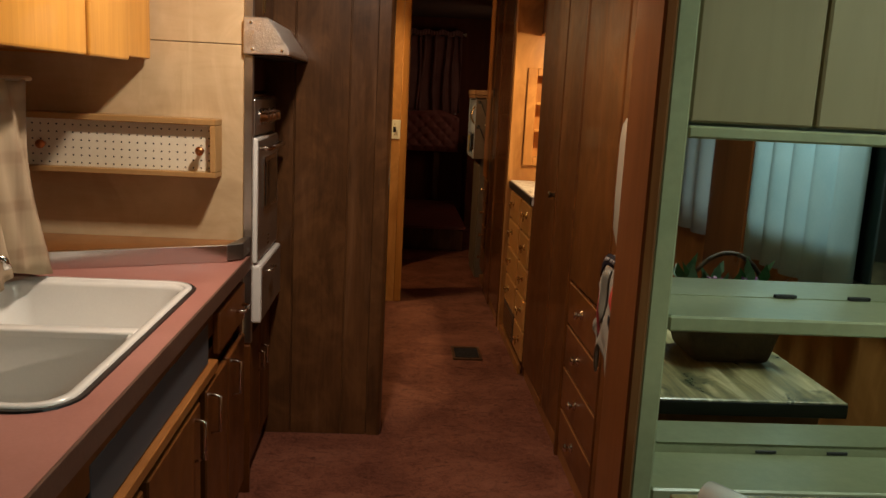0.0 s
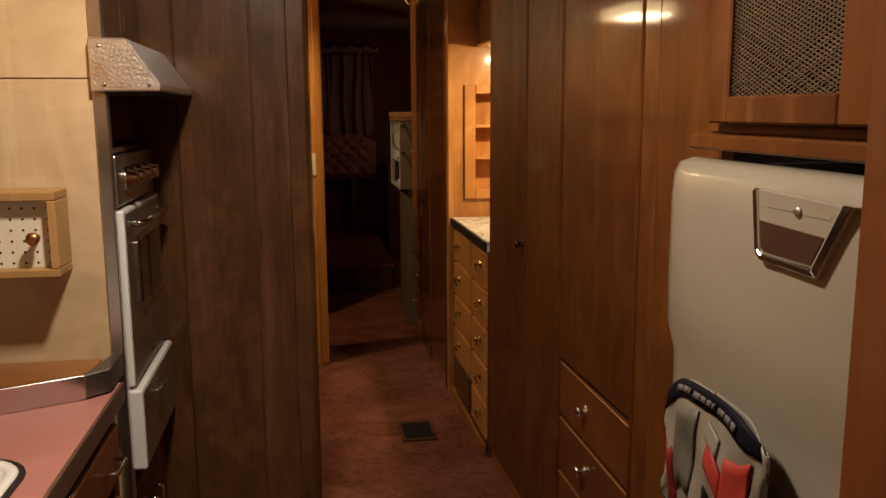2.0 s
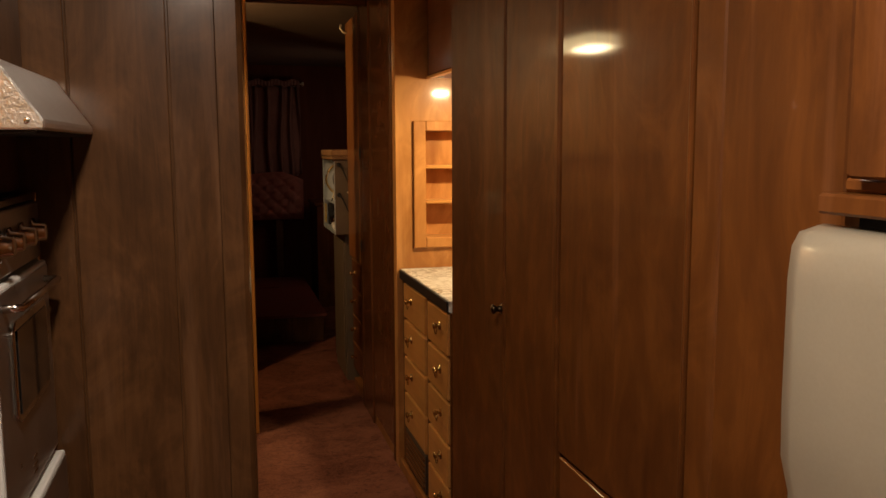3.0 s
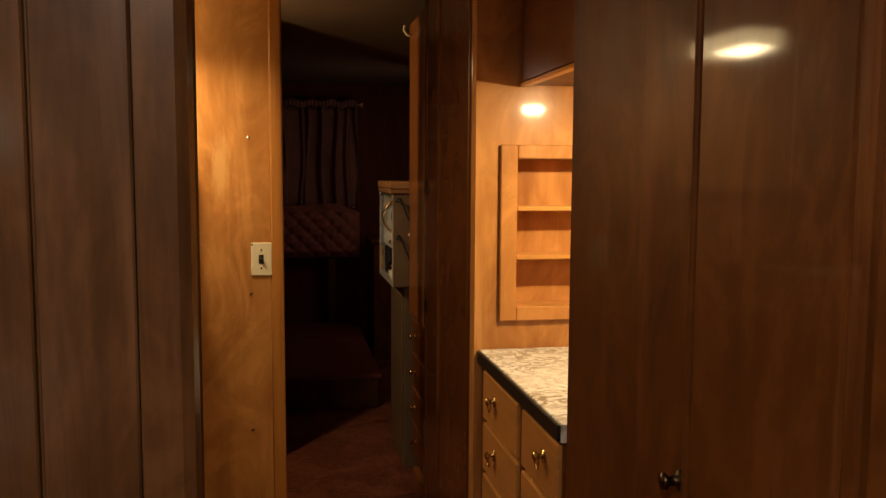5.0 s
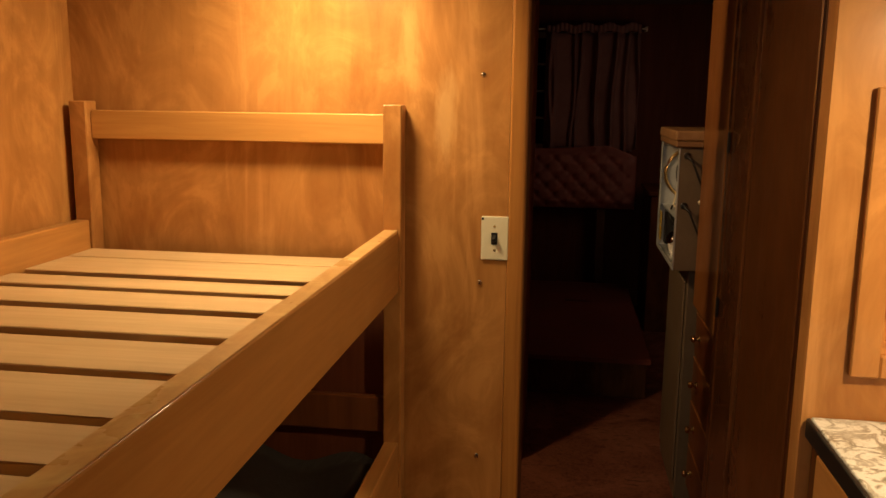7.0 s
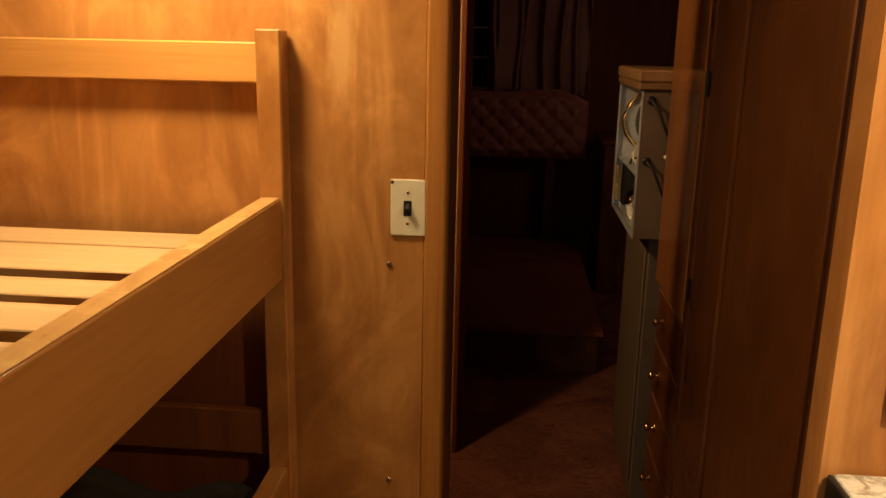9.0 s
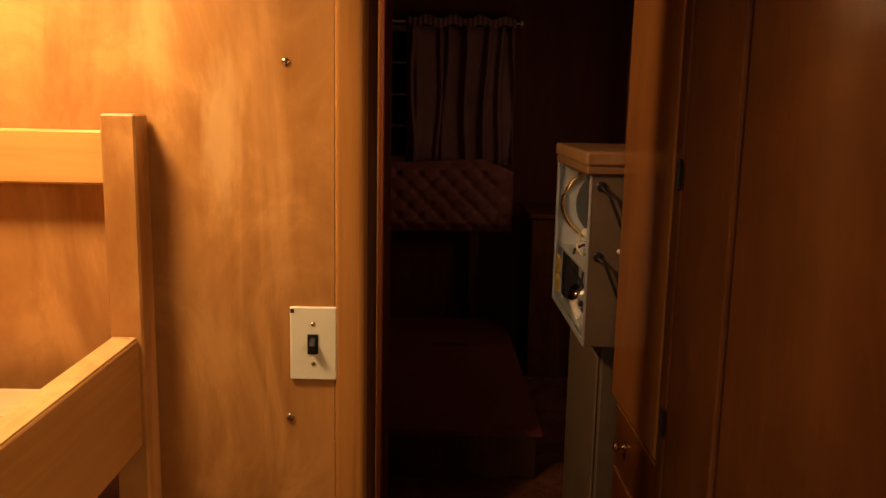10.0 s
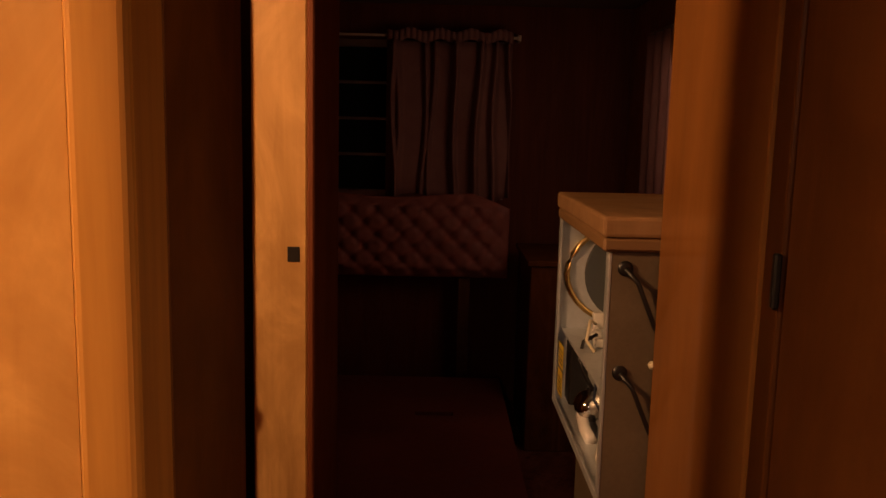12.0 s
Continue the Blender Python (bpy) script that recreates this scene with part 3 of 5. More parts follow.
for y0, y1, far in ((SY0 + RIM, MID - 0.014, False), (MID + 0.014, SY1 - RIM, True)):
    b = part("bowl", basin(y0, y1, far), ENAMEL, sk, "", True)
    part("drain", lathe((-0.50, (y0 + y1) / 2, CZ - 0.149), (0, 0, 1), [(0, 0.04), (0.004, 0.04), (0.005, 0.03), (0.003, 0.001)], 18), STEEL, b, "", True)
r4 = lambda d, z, r: rounded(SX0 + d, SY0 + d, SX1 - d, SY1 - d, (r,) * 4, z)
part("rim", loft([r4(0.0, CZ - 0.004, 0.07), r4(0.0, CZ + 0.004, 0.07), r4(0.004, CZ + 0.008, 0.066), r4(RIM - 0.004, CZ + 0.008, 0.058), r4(RIM + 0.001, CZ + 0.002, 0.054), r4(RIM + 0.001, CZ - 0.012, 0.054)]), ENAMEL, sk, "white enamel rim", True)
part("divider", box((SX0 + RIM - 0.004, MID - 0.019, CZ - 0.05), (SX1 - RIM + 0.004, MID + 0.019, CZ + 0.007), 0.006, 3), ENAMEL, sk, "", True)
part("gasket", loft([r4(-0.010, CZ + 0.0005, 0.08), r4(-0.009, CZ + 0.004, 0.08), r4(0.001, CZ + 0.004, 0.07), r4(0.001, CZ + 0.0005, 0.07)]), BLACK, sk, "dark sealing strip")
fc = thing("faucet", (-0.84, 1.95, CZ), "chrome swivel faucet behind the sink", "faucet")
part("base", lathe((-0.84, 1.95, CZ), (0, 0, 1), [(0, 0.03), (0.01, 0.03), (0.03, 0.018), (0.09, 0.014)], 16), CHROME, fc, "", True)
part("spout", tube([(-0.84, 1.95, CZ + 0.08), (-0.82, 1.955, CZ + 0.115), (-0.76, 1.97, CZ + 0.13), (-0.65, 2.0, CZ + 0.12), (-0.60, 2.01, CZ + 0.105), (-0.595, 2.012, CZ + 0.085)], 0.009, 10), CHROME, fc, "", True)

# end wall of the oven cabinet and the steel splash strip
ew = structure("wall_oven_side", boxes(((LEFT, 2.722, 0), (-0.226, 2.74, 1.386)), ((LEFT, 2.722, 1.388), (-0.226, 2.74, TOP)), bev=0.0015), CREAM, "stained cream panel at the end of the worktop", "wall")
part("edge_strip", box((-0.2255, 2.715, 0.49), (-0.2, 2.7395, TOP), 0.002), STEEL, ew, "grey metal edge strip")
part("kick_panel", box((-0.235, 2.7, 0.0), (-0.2, 2.7145, 0.486), 0.002), REDWOOD, ew)
part("worn_post", box((-0.262, 2.69, 0.487), (-0.226, 2.721, 0.79), 0.003), CREAM, ew, "scuffed cream post")
sp = thing("splash_strip", (-0.58, 2.50, CZ), "stainless steel splash strip set aslant along the worktop end", "splashback")
part("strip", prism([(-0.93, 2.262), (-0.243, 2.566), (-0.247, 2.574), (-0.93, 2.272)], "z", CZ + 0.001, CZ + 0.049, 0.0008), BRIGHT_STEEL, sp)
part("end_cap", prism([(-0.2425, 2.563), (-0.203, 2.60), (-0.203, 2.712), (-0.222, 2.712), (-0.247, 2.572)], "z", CZ + 0.004, CZ + 0.050, 0.002), mottled("dull_steel", (0.22, 0.21, 0.20), (0.30, 0.29, 0.27), 14, 0.4, 1, 90, 0.1), sp)
part("ledge", prism([(-0.93, 2.2725), (-0.248, 2.5745), (-0.2475, 2.7215), (-0.93, 2.7215)], "z", CZ + 0.001, CZ + 0.036, 0.001), HONEY, sp, "varnished wooden ledge behind the strip")

# pegboard key box on the end wall
pb = thing("pegboard_box", (-0.56, 2.72, 1.01), "shallow wooden wall box with a white pegboard back", "wall box")
PX0, PX1, PZ0, PZ1, PY = -0.86, -0.29, 1.005, 1.172, 2.63
for nm, lo, hi in (("top_board", (PX0, PY, PZ1 - 0.018), (PX1, 2.721, PZ1)), ("bottom_board", (PX0, PY, PZ0), (PX1, 2.721, PZ0 + 0.016)), ("end_board", (PX0, PY, PZ0 + 0.0165), (PX0 + 0.016, 2.721, PZ1 - 0.0185)), ("end_board", (PX1 - 0.016, PY, PZ0 + 0.0165), (PX1, 2.721, PZ1 - 0.0185))):
    part(nm, box(lo, hi, 0.002), BOXWOOD, pb)
part("pegboard", box((PX0 + 0.0165, 2.655, PZ0 + 0.0165), (PX1 - 0.0165, 2.660, PZ1 - 0.0185), 0), PEGWHITE, pb, "white perforated board")
hole_bm = bmesh.new()
for i in range(24):
    for j in range(6):
        lathe((PX0 + 0.03 + i * 0.0225, 2.6549, PZ0 + 0.026 + j * 0.0215), (0, -1, 0), [(0, 0.0026), (0.0004, 0.0026)], 8, hole_bm)
part("perforation", hole_bm, GROOVE, pb, "rows of dark holes")
for x in (-0.775, -0.333):
    part("peg_hook", lathe((x, 2.6548, 1.082), (0, -1, 0), [(0, 0.006), (0.02, 0.006), (0.024, 0.012), (0.032, 0.013), (0.036, 0.004)], 12), COPPER, pb, "copper-brown peg", True)

# upper cabinet over the sink
uc = thing("upper_cabinet", (-0.70, 2.0, 1.33), "honey varnished plywood wall cabinet over the sink", "cabinet")
part("body", boxes(((-0.93, 1.25, 1.34), (-0.505, 2.70, TOP - 0.02)), ((-0.93, 2.705, 1.335), (-0.502, 2.7215, TOP - 0.02))), FIR, uc)
for y0, y1 in ((1.27, 1.72), (1.74, 2.20), (2.22, 2.50)):
    part("door", box((-0.503, y0, 1.322), (-0.484, y1, TOP - 0.05), 0.005, 2), FIR, uc)
part("end_stile", box((-0.504, 2.505, 1.332), (-0.488, 2.70, TOP - 0.03), 0.003), FIR, uc)

cu = thing("window_curtain", (-0.70, 2.1, 0.84), "beige plaid cotton curtain hanging over the sink", "curtain")


def plaid_at(u, v):
    gather = 0.024 * math.sin(u * 30 + 2 * v) + 0.012 * math.sin(u * 71 + 5 * v)
    return (-0.665 + gather * (0.5 + 0.5 * (1 - v)) + 0.02 * u * (1 - v), 1.52 + 0.75 * u + 0.10 * (1 - v) ** 1.5 * u ** 2, 0.805 + 0.455 * v + 0.014 * math.sin(u * 19) * (1 - v))


part("panel", cloth(90, 14, plaid_at), PLAID, cu, "", True)
part("rod", tube([(-0.665, 1.48, 1.262), (-0.665, 2.32, 1.262)], 0.006, 8), STEEL, cu, "", True)

# ---- built-in oven, cabinet round it, hood ----
OX = -0.212
oc = thing("oven_cabinet", (-0.55, 2.95, 0), "dark wood cabinet tower round the wall oven", "cabinet")
part("lower_body", box((LEFT + 0.01, 2.745, 0), (OX - 0.02, 3.175, 0.515)), WALNUT, oc)
part("upper_body", box((LEFT + 0.01, 2.745, 1.255), (OX - 0.02, 3.175, TOP - 0.01)), WALNUT, oc)
for y0, y1 in ((2.75, 2.955), (2.965, 3.17)):
    d = part("door", box((OX - 0.019, y0, 0.08), (OX, y1, 0.49), 0.003), REDWOOD, oc)
    yy = y1 - 0.03 if y0 < 2.8 else y0 + 0.03
    part("handle", tube([(OX, yy, 0.33), (OX + 0.02, yy, 0.335), (OX + 0.02, yy, 0.395), (OX, yy, 0.40)], 0.004, 8), CHROME, d, "chrome bow handle", True)
    d = part("door", box((OX - 0.019, y0, 1.475), (OX, y1, TOP - 0.02), 0.003), WALNUT, oc, "dark walnut overhead door")
    part("hinge", box((OX + 0.0005, y0 + 0.004, 1.50), (OX + 0.006, y0 + 0.016, 1.545), 0.001), BRASS, d)
ov = thing("wall_oven", (-0.5, 2.95, 0.53), "built-in oven with white door edges and a brushed steel front", "oven")
part("casing", box((-0.75, 2.752, 0.535), (OX - 0.008, 3.168, 1.245), 0.002), STEEL, ov)
part("trim", boxes(((OX - 0.006, 2.7405, 0.53), (OX + 0.002, 2.7455, 1.25)), ((OX - 0.006, 3.160, 0.53), (OX + 0.010, 3.174, 1.25)), ((OX - 0.006, 2.746, 1.236), (OX + 0.010, 3.1595, 1.25))), CHROME, ov, "chrome side trim")
cp = part("control_panel", box((OX - 0.006, 2.748, 1.125), (OX + 0.014, 3.158, 1.233), 0.004, 2), STEEL, ov)
for y in (2.83, 2.90, 2.99, 3.08):
    part("dial", lathe((OX + 0.014, y, 1.18), (1, 0, 0), [(0, 0.026), (0.006, 0.026), (0.008, 0.018), (0.026, 0.016), (0.028, 0.012), (0.028, 0.001)], 16), CHROME, cp, "chrome control dial", True)
dr = part("door", box((OX - 0.006, 2.748, 0.735), (OX + 0.022, 3.158, 1.118), 0.005, 2), ENAMEL, ov, "white oven door")
part("front_sheet", box((OX + 0.0222, 2.754, 0.744), (OX + 0.0245, 3.150, 1.110), 0.001), STEEL, dr, "brushed steel door front")
part("window_frame", prism([(2.83, 0.90), (2.85, 0.885), (3.07, 0.885), (3.09, 0.90), (3.09, 1.04), (3.07, 1.055), (2.85, 1.055), (2.83, 1.04)], "x", OX + 0.024, OX + 0.031, 0.002), CHROME, dr, "chrome window frame")
part("window_pane", box((OX + 0.0315, 2.845, 0.90), (OX + 0.033, 3.075, 1.04), 0.0005), GLASS_DARK, dr, "dark oven glass")
part("handle", tube([(OX + 0.024, 2.80, 1.085), (OX + 0.05, 2.805, 1.085), (OX + 0.05, 3.11, 1.085), (OX + 0.024, 3.115, 1.085)], 0.007, 10), CHROME, dr, "chrome bar handle", True)
for z in (0.765, 0.778, 0.791):
    part("vent_slot", box((OX + 0.024, 2.93, z), (OX + 0.0265, 2.96, z + 0.005), 0.0005), CHROME, dr)
lo = part("broiler_door", box((OX - 0.006, 2.748, 0.545), (OX + 0.036, 3.158, 0.728), 0.006, 2), ENAMEL, ov, "white broiler drawer standing proud")
part("front_sheet", box((OX + 0.0362, 2.754, 0.555), (OX + 0.0385, 3.150, 0.72), 0.001), STEEL, lo, "brushed steel drawer front")
part("handle", tube([(OX + 0.04, 2.84, 0.695), (OX + 0.055, 2.845, 0.695), (OX + 0.055, 2.92, 0.695), (OX + 0.04, 2.925, 0.695)], 0.004, 8), CHROME, lo, "", True)
hd = thing("range_hood", (-0.16, 2.95, 1.36), "hammered aluminium range hood over the oven", "hood")
part("shell", prism([(-0.226, 1.466), (-0.155, 1.466), (-0.092, 1.375), (-0.092, 1.362), (-0.226, 1.362)], "y", 2.702, 3.172, 0.003), HAMMER, hd)
part("filter", box((-0.215, 2.715, 1.3565), (-0.105, 3.16, 1.3615), 0.001), GROOVE, hd, "dark greasy filter")
for z, x in ((1.375, -0.2), (1.375, -0.115), (1.45, -0.205)):
    part("screw", lathe((x, 2.7019, z), (0, -1, 0), [(0, 0.005), (0.002, 0.004), (0.003, 0.001)], 8), CHROME, hd, "", True)

kl = thing("ceiling_lamp", (0.09, 2.12, 1.94), "square frosted ceiling lamp in the kitchen, lit", "lamp")
part("base", box((-0.03, 2.0, 2.02), (0.21, 2.24, TOP), 0.004), IVORY, kl)
part("diffuser", box((-0.02, 2.01, 1.945), (0.20, 2.23, 2.02), 0.02, 3), LIT, kl, "glowing frosted glass", True)

# ---- right side: fridge, mesh cabinet, wardrobe with drawers ----
fr = thing("refrigerator", (1.05, 1.83, 0), "old cream enamel refrigerator with rounded corners", "refrigerator")
part("body", box((0.80, 1.51, 0.02), (1.40, 2.184, 1.236), 0.03, 3), FRIDGE, fr, "", True)
door_out = [(0.80, 1.505), (0.752, 1.515), (0.742, 1.545), (0.738, 1.60), (0.736, 1.83), (0.738, 2.08), (0.742, 2.138), (0.752, 2.168), (0.80, 2.182)]
def swelling_door(profile):
    """Rows of the door's plan outline, pushed out along x by the profile (height, push)."""
    rows = [[(x + (push if x < 0.79 else 0), 1.8375 + (y - 1.8375) * grow, z) for x, y in door_out] for z, push, grow in profile]
    bm = loft(rows, True)
    bm.faces.new(bm.verts[:0] or [v for v in bm.verts if abs(v.co.z - profile[0][0]) < 1e-6])
    bmesh.ops.recalc_face_normals(bm, faces=bm.faces)
    return bm


part("door", swelling_door([(0.30, 0.024, 0.985), (0.31, 0.018, 1.0), (0.60, 0.015, 1.0), (0.90, 0.015, 1.0), (0.94, 0.014, 1.0), (0.985, 0.002, 1.0), (1.05, 0.0, 1.0), (1.19, 0.0, 1.0), (1.225, 0.003, 0.998), (1.241, 0.010, 0.99), (1.248, 0.028, 0.97)]), FRIDGE, fr, "cream door with a soft swell", True)
part("lower_panel", prism([(x + 0.012, y) for x, y in door_out], "z", 0.04, 0.292, 0.008, 2), FRIDGE, fr, "", True)
em = part("badge", prism([(1.762, 1.146), (1.715, 1.222), (1.884, 1.226), (1.872, 1.152), (1.866, 1.146)], "x", 0.7311, 0.7385, 0.003, 2), FRIDGE, fr, "cream and brown latch badge with chrome edges")
part("badge_band", prism([(1.766, 1.150), (1.745, 1.184), (1.874, 1.187), (1.868, 1.154), (1.862, 1.150)], "x", 0.7299, 0.7308, 0.0005), plain("brown_band", (0.06, 0.03, 0.018), 0.3), em)
part("badge_edge", prism([(1.872, 1.148), (1.879, 1.148), (1.891, 1.222), (1.884, 1.226)], "x", 0.7275, 0.739, 0.002), CHROME, em, "bright chrome edge")
part("badge_edge", prism([(1.752, 1.138), (1.866, 1.139), (1.878, 1.147), (1.872, 1.151), (1.864, 1.146), (1.762, 1.1455)], "x", 0.7275, 0.739, 0.001), CHROME, em, "chrome edge")
part("badge_edge", prism([(1.7515, 1.1385), (1.7615, 1.146), (1.7145, 1.2225), (1.700, 1.222)], "x", 0.7275, 0.739, 0.001), CHROME, em, "chrome edge")
part("badge_script", box((0.7304, 1.805, 1.2045), (0.7308, 1.86, 1.2085), 0), plain("badge_grey", (0.3, 0.26, 0.2), 0.4), em)
part("badge_script", box((0.7304, 1.735, 1.2035), (0.7308, 1.785, 1.2075), 0), plain("badge_grey_dark", (0.3, 0.26, 0.2), 0.4), em)
part("badge_stud", lathe((0.7308, 1.795, 1.206), (-1, 0, 0), [(0, 0.006), (0.002, 0.006), (0.003, 0.004), (0.0035, 0.001)], 14), STEEL, em, "", True)

bg = thing("shopping_bag", (0.70, 1.926, 0.70), "crumpled white plastic bag with red print hung on the refrigerator", "bag")


def bag_top(y):
    return 0.952 - 0.9 * (y - 1.92) ** 2 - 9.0 * max(0.0, y - 1.99) ** 2 - 4.0 * max(0.0, 1.86 - y) ** 2


def bag_at(u, v):
    a = u * math.pi * 2
    sn = math.sin(a)
    crump = math.sin(17 * u + 5 * v) * math.sin(9 * v + 13 * u) + 0.5 * math.sin(41 * u - 9 * v)
    y = 1.926 + (0.134 - 0.035 * (1 - v) ** 2) * sn
    low = 0.725 + 0.03 * math.sin(29 * u) + 0.02 * math.sin(47 * u)
    return (0.709 + (0.024 * (1 - 0.8 * v ** 4)) * math.cos(a) + 0.007 * crump * (1 - 0.5 * v), y + 0.003 * crump, low + (bag_top(y) - low) * v)


def on_bag(y0, y1, v0, v1, lift=0.003, skew=0.0, nu=10, nv=6):
    """A patch that follows the bag's outer face."""
    ang = lambda y: (math.pi - math.asin(max(-1, min(1, (y - 1.897) / 0.160)))) / (2 * math.pi)

    def at(u, v):
        p = bag_at(ang(y0 + (y1 - y0) * u), v0 + (v1 - v0) * v + skew * (u - 0.5))
        return (p[0] - lift, p[1], p[2])
    return cloth(nu, nv, at)


part("sack", cloth(72, 26, bag_at), PAPER, bg, "crumpled grey-white plastic", True)
part("rim_band", on_bag(1.742, 2.052, 0.90, 1.01, 0.003, 0, 30, 4), BAND, bg, "curved blue-black printed band", True)
y = 1.985
for w in (0.018, 0.016, 0.004, 0.020, 0.014, 0.012, 0.006, 0.018, 0.015, 0.010):
    part("print_bar", on_bag(y - w, y, 0.935, 0.972, 0.0045, 0, 4, 2), plain("print_pale", (0.11, 0.10, 0.10), 0.5), bg, "", True)
    y -= w + (0.013 if w in (0.004, 0.006) else 0.004)
part("print", on_bag(1.758, 1.815, 0.40, 0.80, 0.0012, -0.10), RED_PRINT, bg, "red printed block", True)
part("print", on_bag(1.815, 1.862, 0.55, 0.70, 0.0012, 0.12), RED_PRINT, bg, "red printed stroke", True)
part("print", on_bag(1.985, 2.045, 0.28, 0.62, 0.0012, 0.05), plain("dark_red_print", (0.16, 0.015, 0.015), 0.45), bg, "dark red printed corner", True)
# Not print: the dark crumple's shade, laid on as a grey patch.
part("print", on_bag(1.905, 1.975, 0.30, 0.84, 0.0012, -0.06), plain("grey_crumple", (0.10, 0.095, 0.075), 0.5), bg, "dark grey patch painted as the shade of a crumpled fold", True)
part("print", on_bag(1.835, 1.872, 0.72, 0.82, 0.0012, 0.05), plain("olive_print", (0.20, 0.19, 0.15), 0.5), bg, "grey printed oval", True)
for y0, v0 in ((1.862, 0.36), (1.838, 0.28), (1.80, 0.24)):
    part("print_bar", on_bag(y0 - 0.012, y0, v0, v0 + 0.09, 0.0012, 0.04, 4, 2), BLACK, bg, "", True)

mc = thing("mesh_door_cabinet", (1.05, 1.82, 1.28), "varnished wall cabinet with an expanded metal mesh door", "cabinet")
MX = 0.782
part("bottom_board", box((0.80, 1.495, 1.285), (1.40, 2.145, 1.30)), REDWOOD, mc)
part("top_board", box((0.80, 1.495, TOP - 0.03), (1.40, 2.145, TOP - 0.01)), REDWOOD, mc)
part("side_board", box((0.80, 2.13, 1.3005), (1.40, 2.145, TOP - 0.0305)), REDWOOD, mc)
part("side_board", box((0.80, 1.495, 1.3005), (1.384, 1.51, TOP - 0.0305)), REDWOOD, mc)
part("back_board", box((1.385, 1.511, 1.3005), (1.40, 2.129, TOP - 0.0305)), REDWOOD, mc)
md = part("door", box((MX, 1.50, 1.300), (MX + 0.018, 1.8145, 1.92), 0.003), REDWOOD, mc, "varnished door with a mesh window")
part("rail", box((MX, 1.815, 1.300), (MX + 0.018, 2.0655, 1.338), 0.003), REDWOOD, md)
part("rail", box((MX, 1.815, 1.86), (MX + 0.018, 2.0655, 1.92), 0.003), REDWOOD, md)
part("stile", box((MX, 2.066, 1.300), (MX + 0.018, 2.12, 1.92), 0.003), REDWOOD, md)
part("sill", box((MX - 0.012, 1.495, 1.262), (0.85, 2.15, 1.284), 0.003), REDWOOD, mc)
mesh_bm = bmesh.new()
MY0, MY1, MZ0, MZ1 = 1.815, 2.066, 1.338, 1.86
slope = 0.40
k = -12
while k < 105:
    for sgn in (1, -1):
        z_at = lambda y: MZ0 + k * 0.0058 + sgn * slope * (y - (MY0 + MY1) / 2)
        ya, yb = MY0, MY1
        ends = sorted(((MZ0 - MZ0 - k * 0.0058) / (sgn * slope) + (MY0 + MY1) / 2, (MZ1 - MZ0 - k * 0.0058) / (sgn * slope) + (MY0 + MY1) / 2))
        ya, yb = max(ya, ends[0]), min(yb, ends[1])
        if yb - ya > 0.004:
            w = 0.0008
            q = [mesh_bm.verts.new(p) for p in ((MX + 0.008, ya, z_at(ya) - w), (MX + 0.008, yb, z_at(yb) - w), (MX + 0.008, yb, z_at(yb) + w), (MX + 0.008, ya, z_at(ya) + w))]
            mesh_bm.faces.new(q)
    k += 1
bmesh.ops.recalc_face_normals(mesh_bm, faces=mesh_bm.faces)
bmesh.ops.solidify(mesh_bm, geom=mesh_bm.faces[:], thickness=0.0015)
part("metal_mesh", mesh_bm, plain("bronze_mesh", (0.24, 0.175, 0.11), 0.4, 0.7), md, "expanded metal mesh")
# Black sheet behind the mesh, in place of the cabinet's inner shade.
part("lining", box((0.93, 1.512, 1.302), (0.94, 2.128, TOP - 0.032), 0), BLACK, mc, "black sheet standing for the shade inside the cabinet")

WX = 0.85


def wardrobe_door(parent, y0, y1, z0, z1, mat=REDWOOD, warp=0.0, face=WX):
    """A flush door; warp swings its face by that slope, so that the far edge stands proud."""
    a, b = y0 + 0.005, y1 - 0.005
    w = warp * (b - a) / 2
    return part("door", prism([(face + w, a), (0.8705, a), (0.8705, b), (face - w, b)], "z", z0, z1, 0.004, 2), mat, parent)


wd = thing("wardrobe", (1.15, 3.05, 0), "dark varnished built-in wardrobe with drawers", "wardrobe")
part("carcass", boxes(((0.871, 2.20, 0.0), (1.42, 3.885, TOP - 0.01)), bev=0), GROOVE, wd)
part("stile", box((WX - 0.006, 2.195, 0), (0.870, 2.44, TOP - 0.02), 0.003), REDWOOD, wd)
part("stile", box((WX - 0.003, 2.445, 0), (0.870, 2.52, TOP - 0.02), 0.004), REDWOOD, wd)
part("plinth", box((WX + 0.004, 2.525, 0), (0.870, 3.88, 0.05), 0.002), HONEY, wd, "scuffed plinth")
wardrobe_door(wd, 2.53, 3.03, 0.665, TOP - 0.04, REDWOOD, 0.018)
for z0, z1 in ((0.508, 0.655), (0.353, 0.500), (0.198, 0.345), (0.055, 0.19)):
    d = part("drawer_front", box((WX - 0.002, 2.535, z0), (WX + 0.018, 3.02, z1), 0.005, 2), REDWOOD_Y, wd)
    # Highlight along the drawer's top edge, done as a paler strip.
    part("edge_light", box((WX - 0.0035, 2.537, z1 - 0.004), (WX + 0.0, 3.018, z1 + 0.001), 0.001), HONEY, d, "pale strip painted as a highlight on the top edge")
    knob(d, (WX - 0.002, 2.805, (z0 + z1) / 2 + 0.01), (-1, 0, 0), CHROME, 0.014)
part("stile", box((WX - 0.008, 3.035, 0), (0.870, 3.060, TOP - 0.02), 0.005, 2), REDWOOD, wd)
wardrobe_door(wd, 3.068, 3.388, 0.055, TOP - 0.04, REDWOOD, 0.018)
d3 = wardrobe_door(wd, 3.404, 3.895, 0.055, TOP - 0.04, REDWOOD, 0.018)
